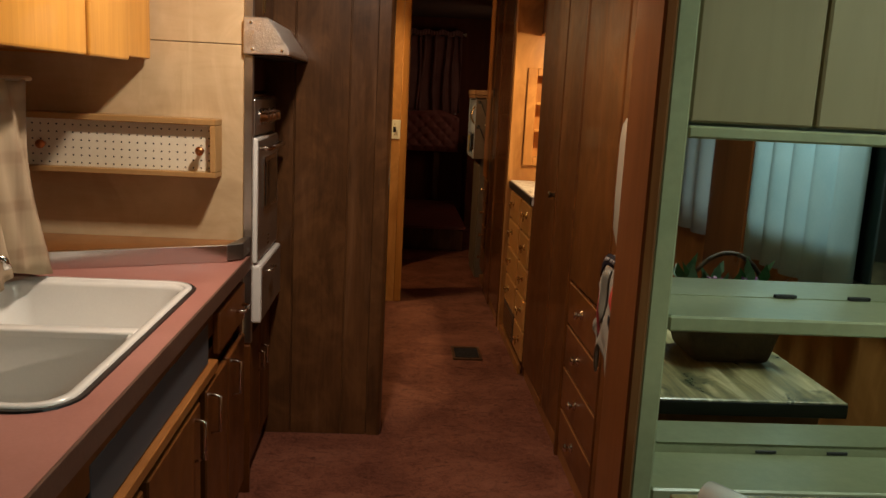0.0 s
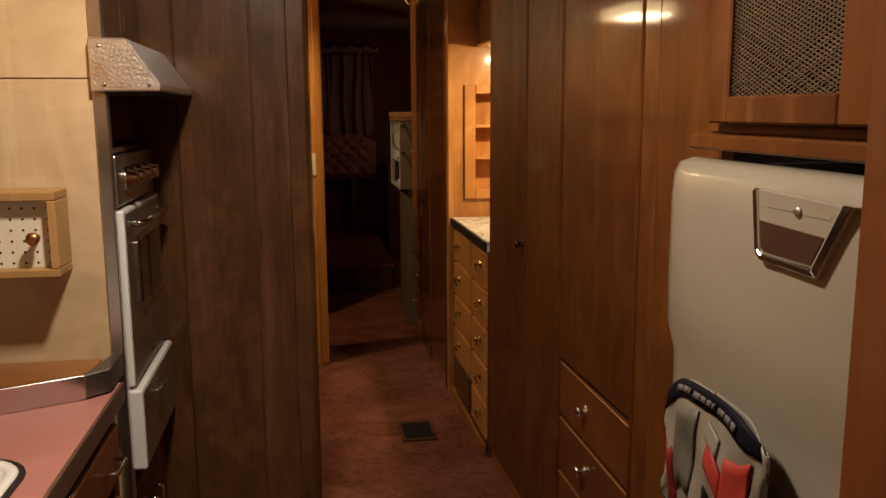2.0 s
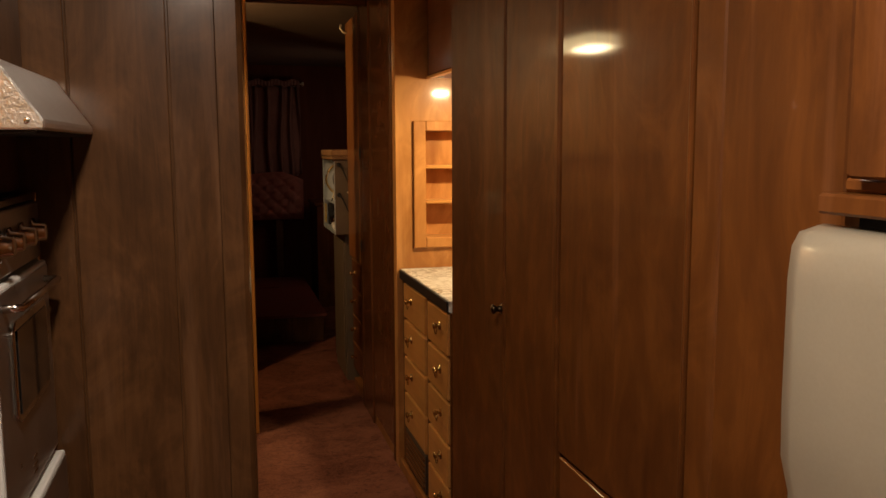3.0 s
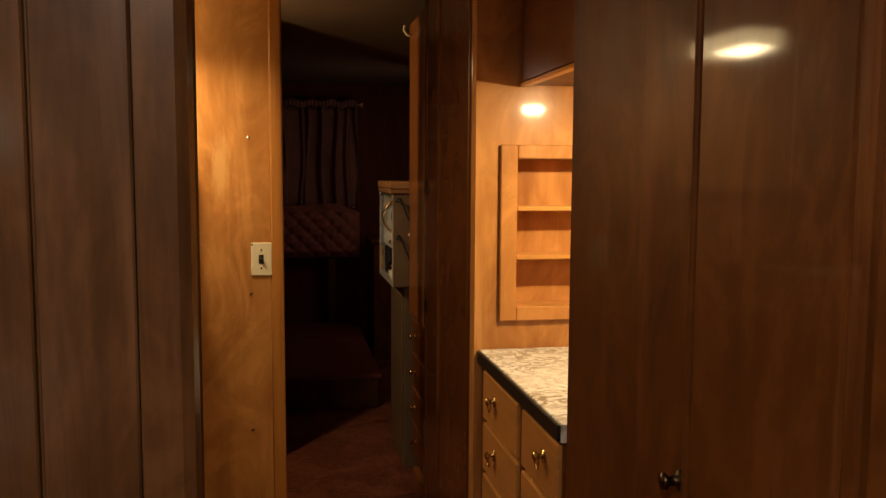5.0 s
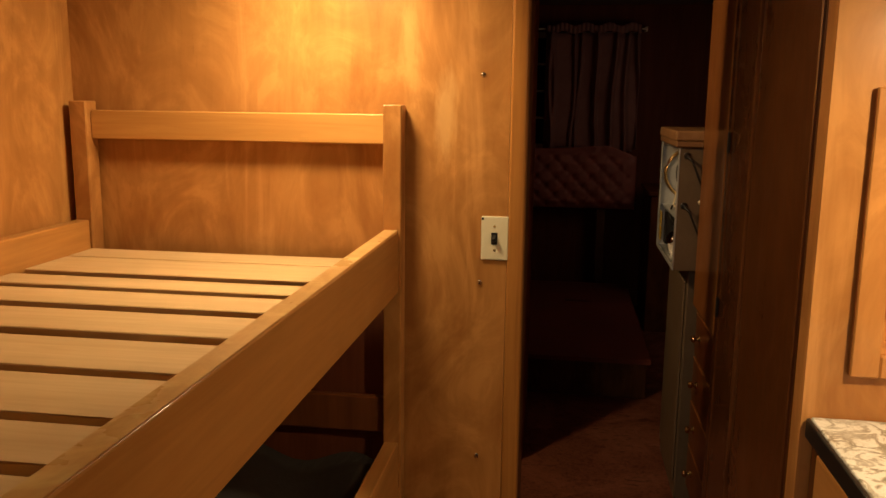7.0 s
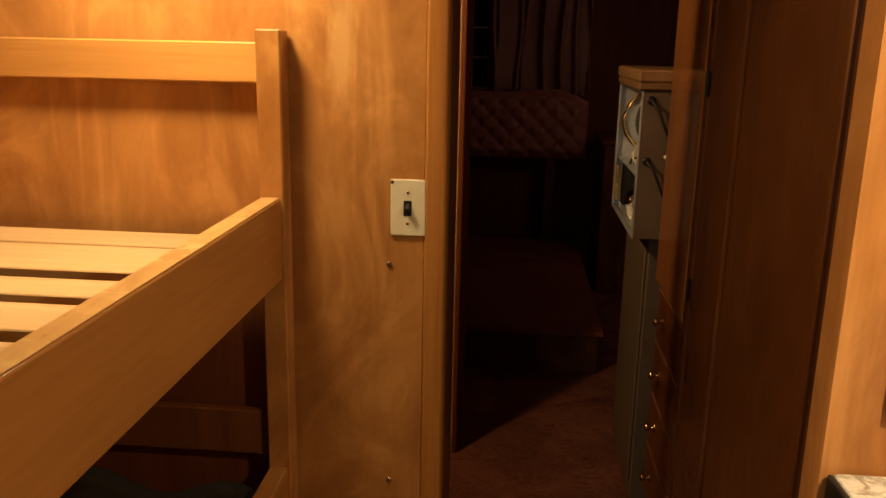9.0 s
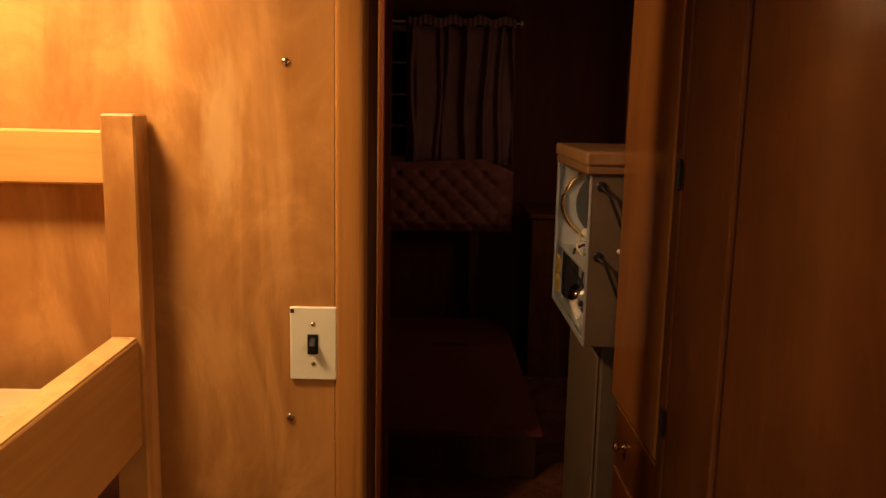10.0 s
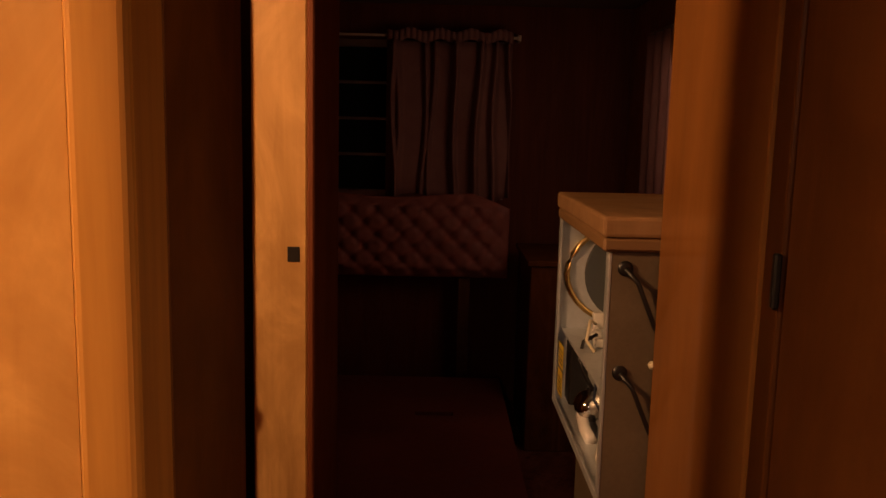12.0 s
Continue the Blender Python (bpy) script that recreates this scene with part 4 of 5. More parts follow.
part("latch", lathe((WX - 0.001, 3.412, 0.912), (-1, 0, 0), [(0, 0.016), (0.003, 0.015), (0.005, 0.008), (0.018, 0.007), (0.022, 0.013), (0.028, 0.012), (0.03, 0.002)], 14), plain("blackened_brass", (0.10, 0.07, 0.04), 0.35, 1), d3, "dark aged knob with a ring pull", True)
part("bead", box((WX - 0.005, 3.3915, 0.05), (0.8705, 3.4035, TOP - 0.04), 0.005, 2), REDWOOD, wd, "rounded bead between the doors")
part("bead", box((WX - 0.007, 2.5225, 0.05), (0.8705, 2.5335, TOP - 0.04), 0.005, 2), REDWOOD, wd)
part("stile", box((WX + 0.002, 3.8955, 0), (0.871, 3.911, TOP - 0.02), 0.003), REDWOOD, wd)

# ---- vanity: drawers, marbled top, niche, cabinet above ----
vn = thing("vanity_dresser", (1.1, 4.28, 0), "honey varnished vanity dresser with two columns of drawers", "dresser")
VX = 0.846
part("body", boxes(((0.866, 3.915, 0.045), (1.43, 4.648, 0.80))), GROOVE, vn)
part("stile", boxes(((VX + 0.002, 4.60, 0.045), (0.866, 4.648, 0.795)), ((VX + 0.002, 4.205, 0.045), (0.866, 4.235, 0.795)), ((VX + 0.002, 3.915, 0.045), (0.866, 3.925, 0.795))), REDWOOD, vn)
for y0, y1, zs in ((4.24, 4.595, (0.655, 0.505, 0.355, 0.205)), (3.928, 4.20, (0.655, 0.505, 0.355, 0.205, 0.06))):
    for z in zs:
        f = part("drawer_front", box((VX - 0.006, y0, z), (0.866, y1, z + 0.138), 0.005, 2), BIRCH_Y, vn)
        ring_pull(f, (VX - 0.006, (y0 + y1) / 2 + (0.04 if y0 > 4.2 else -0.045), z + 0.085))
gr = part("grille", box((VX - 0.003, 4.25, 0.05), (0.866, 4.585, 0.195), 0.002), plain("dark_grille", (0.05, 0.03, 0.02), 0.5), vn, "dark louvred heater grille")
for i in range(6):
    part("louvre", box((VX - 0.008, 4.265, 0.066 + 0.021 * i), (VX - 0.002, 4.57, 0.072 + 0.021 * i), 0.001), REDWOOD, gr)
vt = thing("marbled_counter", (1.14, 4.28, 0.80), "white and brown marbled laminate vanity top", "worktop")
part("top", box((0.842, 3.914, 0.801), (1.435, 4.649, 0.842), 0.002), MARBLE, vt)
part("edge", box((0.834, 3.914, 0.803), (0.8415, 4.649, 0.840), 0.002), BLACK, vt, "black edge strip")

nc = thing("wall_niche", (1.09, 4.69, 0.93), "framed varnished wall niche with two shelves, empty", "shelf")
part("frame", boxes(((0.897, 4.637, 0.925), (NX0, 4.651, 1.437)), ((NX1, 4.637, 0.925), (1.285, 4.651, 1.437)), ((NX0 + 0.0005, 4.637, 0.925), (NX1 - 0.0005, 4.651, NZ0)), ((NX0 + 0.0005, 4.637, NZ1), (NX1 - 0.0005, 4.651, 1.437)), bev=0.003), BIRCH, nc, "varnished frame")
part("back", box((NX0 - 0.02, 4.742, NZ0 - 0.02), (NX1 + 0.02, 4.75, NZ1 + 0.02), 0), BIRCH, nc)
part("side", boxes(((NX0 - 0.012, 4.653, NZ0), (NX0 + 0.001, 4.741, NZ1)), ((NX1 - 0.001, 4.653, NZ0), (NX1 + 0.012, 4.741, NZ1)), ((NX0, 4.653, NZ0 - 0.012), (NX1, 4.741, NZ0 + 0.001)), ((NX0, 4.653, NZ1 - 0.001), (NX1, 4.741, NZ1 + 0.012)), bev=0), BIRCH, nc)
for z in (1.246, 1.104):
    part("shelf", box((NX0 + 0.002, 4.645, z), (NX1 - 0.002, 4.741, z + 0.013), 0.002), BIRCH_X, nc)

oh = thing("overhead_cabinet", (1.2, 4.28, 1.6), "dark varnished cabinet over the vanity", "cabinet")
part("body", box((0.975, 3.915, 1.606), (1.43, 4.648, TOP - 0.01), 0.003), REDWOOD, oh)
od = part("door", box((0.955, 3.93, 1.612), (0.9745, 4.635, 1.93), 0.004), REDWOOD_Y, oh)
# Lamp light on the cabinet's lower edge, put into a paler wood.
part("lip", box((0.950, 3.93, 1.600), (0.974, 4.64, 1.6105), 0.002), FIR, oh, "bottom edge in paler wood for the lamp light on it")
knob(od, (0.955, 4.06, 1.65), (-1, 0, 0), BRASS, 0.012)
vl = thing("vanity_lamp", (1.16, 4.17, 1.55), "small lit lamp under the overhead cabinet", "lamp")
part("base", box((1.075, 4.115, 1.598), (1.205, 4.225, 1.6055), 0.002), IVORY, vl)
part("diffuser", box((1.085, 4.125, 1.582), (1.195, 4.215, 1.5975), 0.005, 2), LIT, vl, "glowing diffuser")

# ---- second wardrobe, towards the bedroom ----
HX = 0.826
w2 = thing("hall_wardrobe", (1.15, 5.3, 0), "dark varnished hall wardrobe with drawers at its far end", "wardrobe")
part("carcass", box((0.871, 4.755, 0.0), (1.42, 5.893, TOP - 0.01), 0), GROOVE, w2)
part("stile", box((HX - 0.002, 4.7125, 0), (0.870, 4.720, TOP - 0.02), 0.003), HALLWOOD, w2)
part("bead", box((HX - 0.006, 4.724, 0), (0.870, 4.740, TOP - 0.02), 0.006, 2), HALLWOOD, w2)
wardrobe_door(w2, 4.742, 5.225, 0.055, TOP - 0.04, HALLWOOD, 0.0, HX)
part("bead", box((HX - 0.006, 5.226, 0), (0.870, 5.242, TOP - 0.02), 0.006, 2), HALLWOOD, w2)
part("stile", box((HX - 0.001, 5.245, 0), (0.870, 5.486, TOP - 0.02), 0.004), HALLWOOD, w2)
part("bead", box((HX - 0.004, 5.489, 0), (0.870, 5.534, TOP - 0.02), 0.004, 2), HALLWOOD, w2)
# Same wood as its neighbours; the light falling here is in the paler tone.
d4 = part("door", box((HX - 0.006, 5.537, 0.74), (WX + 0.018, 5.925, TOP - 0.06), 0.005, 2), HONEY, w2, "honey-toned door, paler wood standing for the light on it")
part("hook", tube([(WX - 0.022, 5.86, 1.93), (WX - 0.05, 5.86, 1.935), (WX - 0.065, 5.86, 1.955), (WX - 0.06, 5.86, 1.975)], 0.005, 8), IVORY, d4, "pale coat hook", True)
for z in (0.575, 0.42, 0.265, 0.11):
    d = part("drawer_front", box((HX + 0.004, 5.54, z), (WX + 0.015, 5.90, z + 0.148), 0.005, 2), REDWOOD_Y, w2)
    # Paler strip again for the highlight on the upper edge.
    part("edge_light", box((HX + 0.0025, 5.542, z + 0.144), (HX + 0.006, 5.898, z + 0.149), 0.001), HONEY, d, "pale strip painted as a highlight on the top edge")
    knob(d, (HX + 0.004, 5.80, z + 0.08), (-1, 0, 0), BRASS, 0.012)
for z in (1.302, 0.839):
    part("hinge", box((HX - 0.012, 5.484, z - 0.028), (HX - 0.0045, 5.494, z + 0.028), 0.002), BLACK, d4, "dark butt hinge")
part("plinth", box((HX + 0.006, 4.72, 0), (0.870, 5.89, 0.05), 0.002), HONEY, w2)

# ---- bunk bed ----
bk = thing("bunk_bed", (-0.48, 4.3, 0), "varnished wooden bunk bed with bare slats and no mattress", "bunk bed")
for x, nm in ((-0.078, "post"), (-0.928, "post")):
    part(nm, box((x, 5.172, 0), (x + 0.048, 5.226, 1.394), 0.003), BIRCH, bk)
    part(nm, box((x, 3.392, 0), (x + 0.048, 3.44, 1.394), 0.003), BIRCH, bk)
part("head_rail", box((-0.879, 5.192, 1.294), (-0.079, 5.216, 1.370), 0.003), BIRCH_X, bk)
part("side_rail", box((-0.0745, 3.441, 0.915), (-0.036, 5.171, 1.078), 0.004, 2), BIRCH_Y, bk)
part("side_rail", box((-0.925, 3.441, 0.897), (-0.887, 5.171, 1.078), 0.004, 2), BIRCH_Y, bk)
# Rubbed wood and the rail's glossy highlight share this pale strip.
part("worn_edge", box((-0.0725, 3.443, 1.0782), (-0.038, 5.169, 1.0795), 0.0005), SLAT_Y, bk, "rubbed top edge, paler still for its painted highlight")
part("slat_ledge", box((-0.10, 3.441, 0.955), (-0.0755, 5.171, 0.980), 0.002), BIRCH_Y, bk)
part("slat_ledge", box((-0.886, 3.441, 0.955), (-0.862, 5.171, 0.980), 0.002), BIRCH_Y, bk)
ys = [(5.062, 5.225), (4.884, 5.050), (4.748, 4.836), (4.600, 4.711), (4.424, 4.558), (4.232, 4.382), (4.055, 4.203), (3.916, 4.03), (3.75, 3.888), (3.575, 3.70), (3.445, 3.54)]
for a, b in ys:
    part("slat", box((-0.885, a, 0.981), (-0.076, min(b, 5.170), 1.000), 0.002), SLAT, bk)
part("side_rail", box((-0.0745, 3.441, 0.335), (-0.036, 5.171, 0.505), 0.004, 2), BIRCH_Y, bk, "lower side rail")
part("side_rail", box((-0.925, 3.441, 0.335), (-0.887, 5.171, 0.505), 0.004, 2), BIRCH_Y, bk, "lower side rail")
for a, b in ys:
    part("slat", box((-0.885, a, 0.40), (-0.076, min(b, 5.170), 0.418), 0.002), SLAT, bk)
# Board's dark colour carries the shade below the upper bunk.
part("foot_board", box((-0.879, 5.19, 0.52), (-0.079, 5.212, 0.62), 0.003), POST, bk, "lower foot board, darkened to stand for shade")
# Added dark cover: makes the lower slats look unlit.
bl = thing("lower_bunk_shade", (-0.5, 4.6, 0.42), "crumpled dark cloth added to stand for shade on the lower bunk", "blanket")
part("cloth", cloth(24, 24, lambda u, v: (-0.87 + 0.78 * u, 3.45 + 1.69 * v, 0.455 + 0.035 * math.sin(7 * u + 3 * v) * math.sin(6 * v + 1) + 0.03 * math.sin(15 * u * v))), DARK_CLOTH, bl, "", True)

lp = thing("bunk_lamp", (-0.20, 5.04, 1.75), "long boxed frosted lamp hung over the bunk, lit", "lamp")
part("housing", prism([(-0.295, 1.842), (-0.145, 1.842), (-0.155, TOP), (-0.28, TOP)], "y", 4.87, 5.215, 0.006, 2), POST, lp, "dark wooden housing")
part("diffuser", prism([(-0.30, 1.784), (-0.14, 1.784), (-0.15, 1.841), (-0.29, 1.841)], "y", 4.86, 5.22, 0.005, 2), LIT_LONG, lp, "glowing frosted diffuser")
wl_ = thing("washroom_lamp", (-0.30, 5.36, 1.75), "small lit lamp on the washroom wall", "lamp")
part("base", box((-0.39, 5.301, 1.75), (-0.21, 5.32, 1.87), 0.004), IVORY, wl_)
part("diffuser", box((-0.38, 5.3205, 1.755), (-0.22, 5.40, 1.865), 0.012, 2), LIT, wl_, "glowing frosted glass")

# ---- furnace box standing open ----
fu = thing("furnace", (1.05, 6.18, 0.85), "open galvanised furnace cabinet with wiring and yellow labels", "furnace")
FX, FY0, FY1, FZ0, FZ1 = 0.748, 5.935, 6.45, 0.852, 1.262
part("near_side", box((FX, FY0, FZ0), (1.40, FY0 + 0.006, FZ1), 0.001), TAN, fu, "tan painted side")
part("shell", boxes(((FX, FY1 - 0.004, FZ0), (1.40, FY1, FZ1)), ((FX, FY0 + 0.0065, FZ0), (1.40, FY1 - 0.0045, FZ0 + 0.004)), ((FX, FY0 + 0.0065, FZ1 - 0.004), (1.40, FY1 - 0.0045, FZ1)), ((1.02, FY0 + 0.0065, FZ0 + 0.0045), (1.03, FY1 - 0.0045, FZ1 - 0.0045)), bev=0), GALVA, fu)
part("flange", boxes(((FX - 0.002, FY0 - 0.001, FZ0), (FX + 0.003, FY0 + 0.012, FZ1)), ((FX - 0.002, FY1 - 0.022, FZ0), (FX + 0.003, FY1 + 0.001, FZ1)), ((FX - 0.002, FY0 + 0.0125, FZ0), (FX + 0.003, FY1 - 0.0225, FZ0 + 0.015)), bev=0.001), GALVA, fu, "bright galvanised flange")
part("divider", box((FX + 0.012, FY0 + 0.007, 1.012), (1.018, FY1 - 0.005, 1.018), 0.001), GALVA, fu)
part("inner_plate", box((FX + 0.10, FY0 + 0.008, 1.0185), (FX + 0.104, FY1 - 0.006, FZ1 - 0.005), 0), GALVA, fu)
ring = [(FX + 0.164 + 0.148 * math.sin(a), FY1 - 0.014, 1.140 + 0.112 * math.cos(a)) for a in (2 * math.pi * i / 32 for i in range(33))]
part("blower_ring", tube(ring, 0.0065, 8), BRASS, fu, "rolled blower inlet ring", True)
# Flat darker disc, coloured as the shade within the blower inlet.
part("blower_hole_shade", lathe((FX + 0.164, FY1 - 0.0052, 1.140), (0, -1, 0), [(0, 0.108), (0.004, 0.106), (0.0045, 0.06), (0.004, 0.02)], 32), plain("blower_shadow", (0.10, 0.11, 0.115), 0.45, 0.5), fu)
part("lower_plate", box((FX + 0.06, FY0 + 0.02, FZ0 + 0.016), (FX + 0.064, FY1 - 0.03, 1.011), 0), GALVA, fu)
for y0, z0, z1 in ((6.36, 0.945, 0.995), (6.36, 0.885, 0.938)):
    lb = part("label", box((FX + 0.0035, y0, z0), (FX + 0.0045, y0 + 0.06, z1), 0), YELLOW, fu, "yellow warning label")
    for i in range(4):
        part("label_line", box((FX + 0.003, y0 + 0.008, z0 + 0.008 + 0.009 * i), (FX + 0.0034, y0 + 0.052, z0 + 0.011 + 0.009 * i), 0), BLACK, lb)
part("gas_valve", lathe((FX + 0.058, 6.28, 0.905), (-0.5, -0.8, 0), [(0, 0.032), (0.03, 0.032), (0.034, 0.02), (0.05, 0.018), (0.054, 0.004)], 16), CHROME, fu, "bright gas valve", True)
part("conduit", tube([(FX + 0.03, 6.03, 0.93), (FX + 0.02, 6.01, 0.90), (FX + 0.025, 6.0, 0.875), (FX + 0.03, 5.99, 0.86)], 0.012, 8), ENAMEL, fu, "white wrapped pipe", True)
part("motor_clamp", lathe((FX + 0.08, 6.03, 1.05), (-1, 0, 0), [(0, 0.022), (0.045, 0.022), (0.05, 0.01)], 14), CHROME, fu, "", True)
part("wire", tube([(FX + 0.05, 6.09, 1.02), (FX + 0.03, 6.05, 1.05), (FX + 0.04, 6.0, 1.04), (FX + 0.03, 5.98, 1.0), (FX + 0.04, 6.02, 0.96)], 0.004, 6), BLACK, fu, "", True)
part("wire", tube([(FX + 0.045, 6.07, 1.06), (FX + 0.02, 6.02, 1.075), (FX + 0.03, 5.98, 1.03)], 0.0035, 6), IVORY, fu, "", True)
for yy, zz, h in ((6.29, 1.052, 0.034), (6.31, 1.024, 0.024), (6.27, 1.02, 0.018)):
    part("connector", box((FX + 0.05, yy, zz), (FX + 0.072, yy + 0.018, zz + h), 0.003, 2), ENAMEL, fu, "white wire connector")
part("wire", tube([(FX + 0.06, 6.30, 1.04), (FX + 0.03, 6.28, 1.03), (FX + 0.02, 6.26, 1.0), (FX + 0.03, 6.25, 0.97), (FX + 0.055, 6.27, 0.93)], 0.004, 6), BLACK, fu, "", True)
part("wire", tube([(FX + 0.06, 6.30, 1.06), (FX + 0.04, 6.27, 1.075), (FX + 0.03, 6.25, 1.04), (FX + 0.045, 6.24, 1.02)], 0.0035, 6), IVORY, fu, "", True)
part("conduit", tube([(FX + 0.05, 6.29, 0.90), (FX + 0.03, 6.26, 0.885), (FX + 0.03, 6.22, 0.87), (FX + 0.035, 6.18, 0.862)], 0.012, 8), ENAMEL, fu, "white wrapped pipe", True)
part("lower_box", box((FX + 0.02, 6.36, 0.87), (FX + 0.058, 6.42, 1.0), 0.003), BLACK, fu, "dark control box")
part("wire", tube([(FX + 0.04, 6.05, 1.03), (FX + 0.02, 6.09, 1.01), (FX + 0.02, 6.10, 0.97), (FX + 0.04, 6.08, 0.94)], 0.003, 6), plain("blue_wire", (0.05, 0.07, 0.12), 0.4), fu, "", True)
for z in (1.237, 1.071):
    gm = part("grommet", lathe((0.772, FY0, z), (0, -1, 0), [(0, 0.012), (0.004, 0.012), (0.005, 0.006)], 14), BLACK, fu, "black cable grommet", True)
    part("cable", tube([(0.772, FY0 - 0.004, z), (0.79, FY0 - 0.014, z - 0.02), (0.82, FY0 - 0.012, z - 0.09), (0.845, FY0 - 0.008, z - 0.14), (0.87, FY0 - 0.006, z - 0.18)], 0.0042, 6), BLACK, gm, "", True)
part("knob", lathe((0.822, FY0, 1.085), (0, -1, 0), [(0, 0.006), (0.006, 0.007), (0.01, 0.003)], 10), IVORY, fu, "", True)
fb = thing("furnace_stand", (1.05, 6.18, 0), "tan painted cabinet under the furnace", "cabinet")
part("body", box((0.808, 6.00, 0.0), (1.40, 6.44, 0.850), 0.004), TAN, fb)
part("front_panel", box((0.800, 6.015, 0.06), (0.8075, 6.42, 0.80), 0.003), TAN, fb)
sl = thing("butcher_block_slab", (1.05, 6.16, 1.264), "pale wooden board lying on the furnace", "board")
# Shading below the board's upper edge, made as a darker layer.
part("board", box((0.735, 5.925, 1.2635), (1.40, 6.40, 1.285), 0.004), plain("board_edge", (0.22, 0.12, 0.05), 0.5), sl, "lower layer of the board, darkened for the shading on its side")
part("top", box((0.732, 5.922, 1.2855), (1.40, 6.403, 1.318), 0.006, 2), SLAB, sl, "pale wooden board")

# ---- washroom door standing open inward, dark ----
dd = thing("washroom_door", (-0.1, 6.2, 0), "dark varnished washroom door standing open inward", "door")
part("leaf", box((-0.60, 6.19, 0.01), (0.115, 6.225, 1.97), 0.003), REDWOOD, dd)
part("door_knob", lathe((0.07, 6.19, 0.98), (0, -1, 0), [(0, 0.028), (0.004, 0.028), (0.006, 0.012), (0.03, 0.012), (0.036, 0.026), (0.05, 0.028), (0.058, 0.012), (0.06, 0.001)], 16), BRASS, dd, "", True)

# ---- bedroom ----
hb = thing("headboard", (0.25, 8.8, 0.7), "rose button-tufted vinyl headboard with an arched top", "headboard")
HX0, HX1, HZ = -0.40, 0.845, 0.70


def tuft(u, v):
    x = HX0 + (HX1 - HX0) * u
    top = 1.045 + 0.065 * min(1.0, 2.2 * math.sin(math.pi * min(1, max(0, u)))) + 0.012 * math.sin(9 * u)
    z = HZ + (top - HZ) * v
    a, b = (x * 8.2 + z * 8.2), (x * 8.2 - z * 8.2)
    da, db = a - round(a), b - round(b)
    seam = min(abs(da), abs(db))
    puff = 1.0 - 0.75 * math.exp(-(da * da + db * db) / 0.045) - 0.28 * math.exp(-(seam / 0.11) ** 2)
    edge = min(1, 14 * min(u, 1 - u)) * min(1, 8 * min(v, 1 - v))
    return (x, 8.76 - 0.045 * puff * edge - 0.01 * edge, z)


hbm = bmesh.new()
NU, NV = 110, 44
grid = [[hbm.verts.new(tuft(i / NU, j / NV)) for i in range(NU + 1)] for j in range(NV + 1)]
for j in range(NV):
    for i in range(NU):
        hbm.faces.new((grid[j][i], grid[j][i + 1], grid[j + 1][i + 1], grid[j + 1][i]))
bmesh.ops.solidify(hbm, geom=hbm.faces[:], thickness=0.03)
bmesh.ops.recalc_face_normals(hbm, faces=hbm.faces)
part("cushion", hbm, ROSE, hb, "", True)
part("leg", box((-0.2, 8.79, 0), (-0.14, 8.83, 0.75), 0.003), WALNUT, hb)
part("leg", box((0.6, 8.79, 0), (0.66, 8.83, 0.75), 0.003), WALNUT, hb)
bd = thing("bed", (0.2, 7.75, 0), "bare red-brown plywood bed platform with a hand slot, no mattress", "bed")
part("base", box((-0.42, 7.02, 0.0), (0.80, 8.68, 0.178), 0.006), WALNUT, bd, "dark plinth box")
SLOT = (0.405, 8.14, 0.575, 8.185)
lid = part("lid", holed_plate((-0.43, 7.0, 0.815, 8.70), SLOT, 0.1785, 0.20), SPREAD, bd, "red-brown plywood lid")
part("slot_lining", box((SLOT[0], SLOT[1], 0.1787), (SLOT[2], SLOT[3], 0.1805), 0), BLACK, lid, "dark hand slot")
ns = thing("nightstand", (1.12, 8.5, 0), "dark varnished nightstand beside the bed", "nightstand")
part("body", box((0.90, 8.25, 0.0), (1.40, 8.80, 0.85), 0.005), REDWOOD, ns)
part("top", box((0.885, 8.235, 0.851), (1.41, 8.81, 0.875), 0.004), REDWOOD, ns)


def bedroom_curtain(name, x0, x1, y, z0, z1, n, amp, label):
    t = thing(name, ((x0 + x1) / 2, y, z0), label, "curtain")
    rc = random.Random(int(100 * n) + 3)
    folds = [(k / (7 * n) / 1.0 + rc.uniform(-0.05, 0.05), rc.uniform(0.012, 0.026), rc.uniform(0.5, 1.0), rc.uniform(-0.05, 0.05), rc.uniform(0, 6)) for k in range(int(7 * n) + 1)]

    def drape(u, v):
        """Loose folds that wander a little on their way down, over a nearly flat sheet."""
        out = 0.25 * math.sin(9 * u + 2 * v)
        for at, wide, high, drift, ph in folds:
            c = at + drift * (1 - v) + 0.014 * math.sin(6 * v + ph)
            out += high * math.exp(-((u - c) / wide) ** 2)
        return (x0 + (x1 - x0) * u, y - amp * out, z0 + (z1 - z0) * v + 0.03 * (1 - v) * math.sin(7 * u))

    part("panel", cloth(int(120 * n), 16, drape), SHEER, t, "", True)
    part("header", cloth(int(90 * n), 3, lambda u, v: (x0 + (x1 - x0) * u, y - 0.016 - 0.02 * abs(math.sin(math.pi * u * 22 * n)), z1 + 0.055 * v - 0.01 * math.sin(26 * u))), SHEER, t, "gathered heading", True)
    return t


win = structure("window_rear", box((-0.45, 8.935, 1.12), (0.78, 8.949, 1.83), 0.002), NIGHT, "dark louvred bedroom window at night", "window")
part("window_frame", boxes(((-0.49, 8.925, 1.08), (-0.45, 8.948, 1.87)), ((0.78, 8.925, 1.08), (0.82, 8.948, 1.87)), ((-0.45, 8.925, 1.08), (0.78, 8.948, 1.119)), ((-0.45, 8.925, 1.831), (0.78, 8.948, 1.87))), STEEL, win)
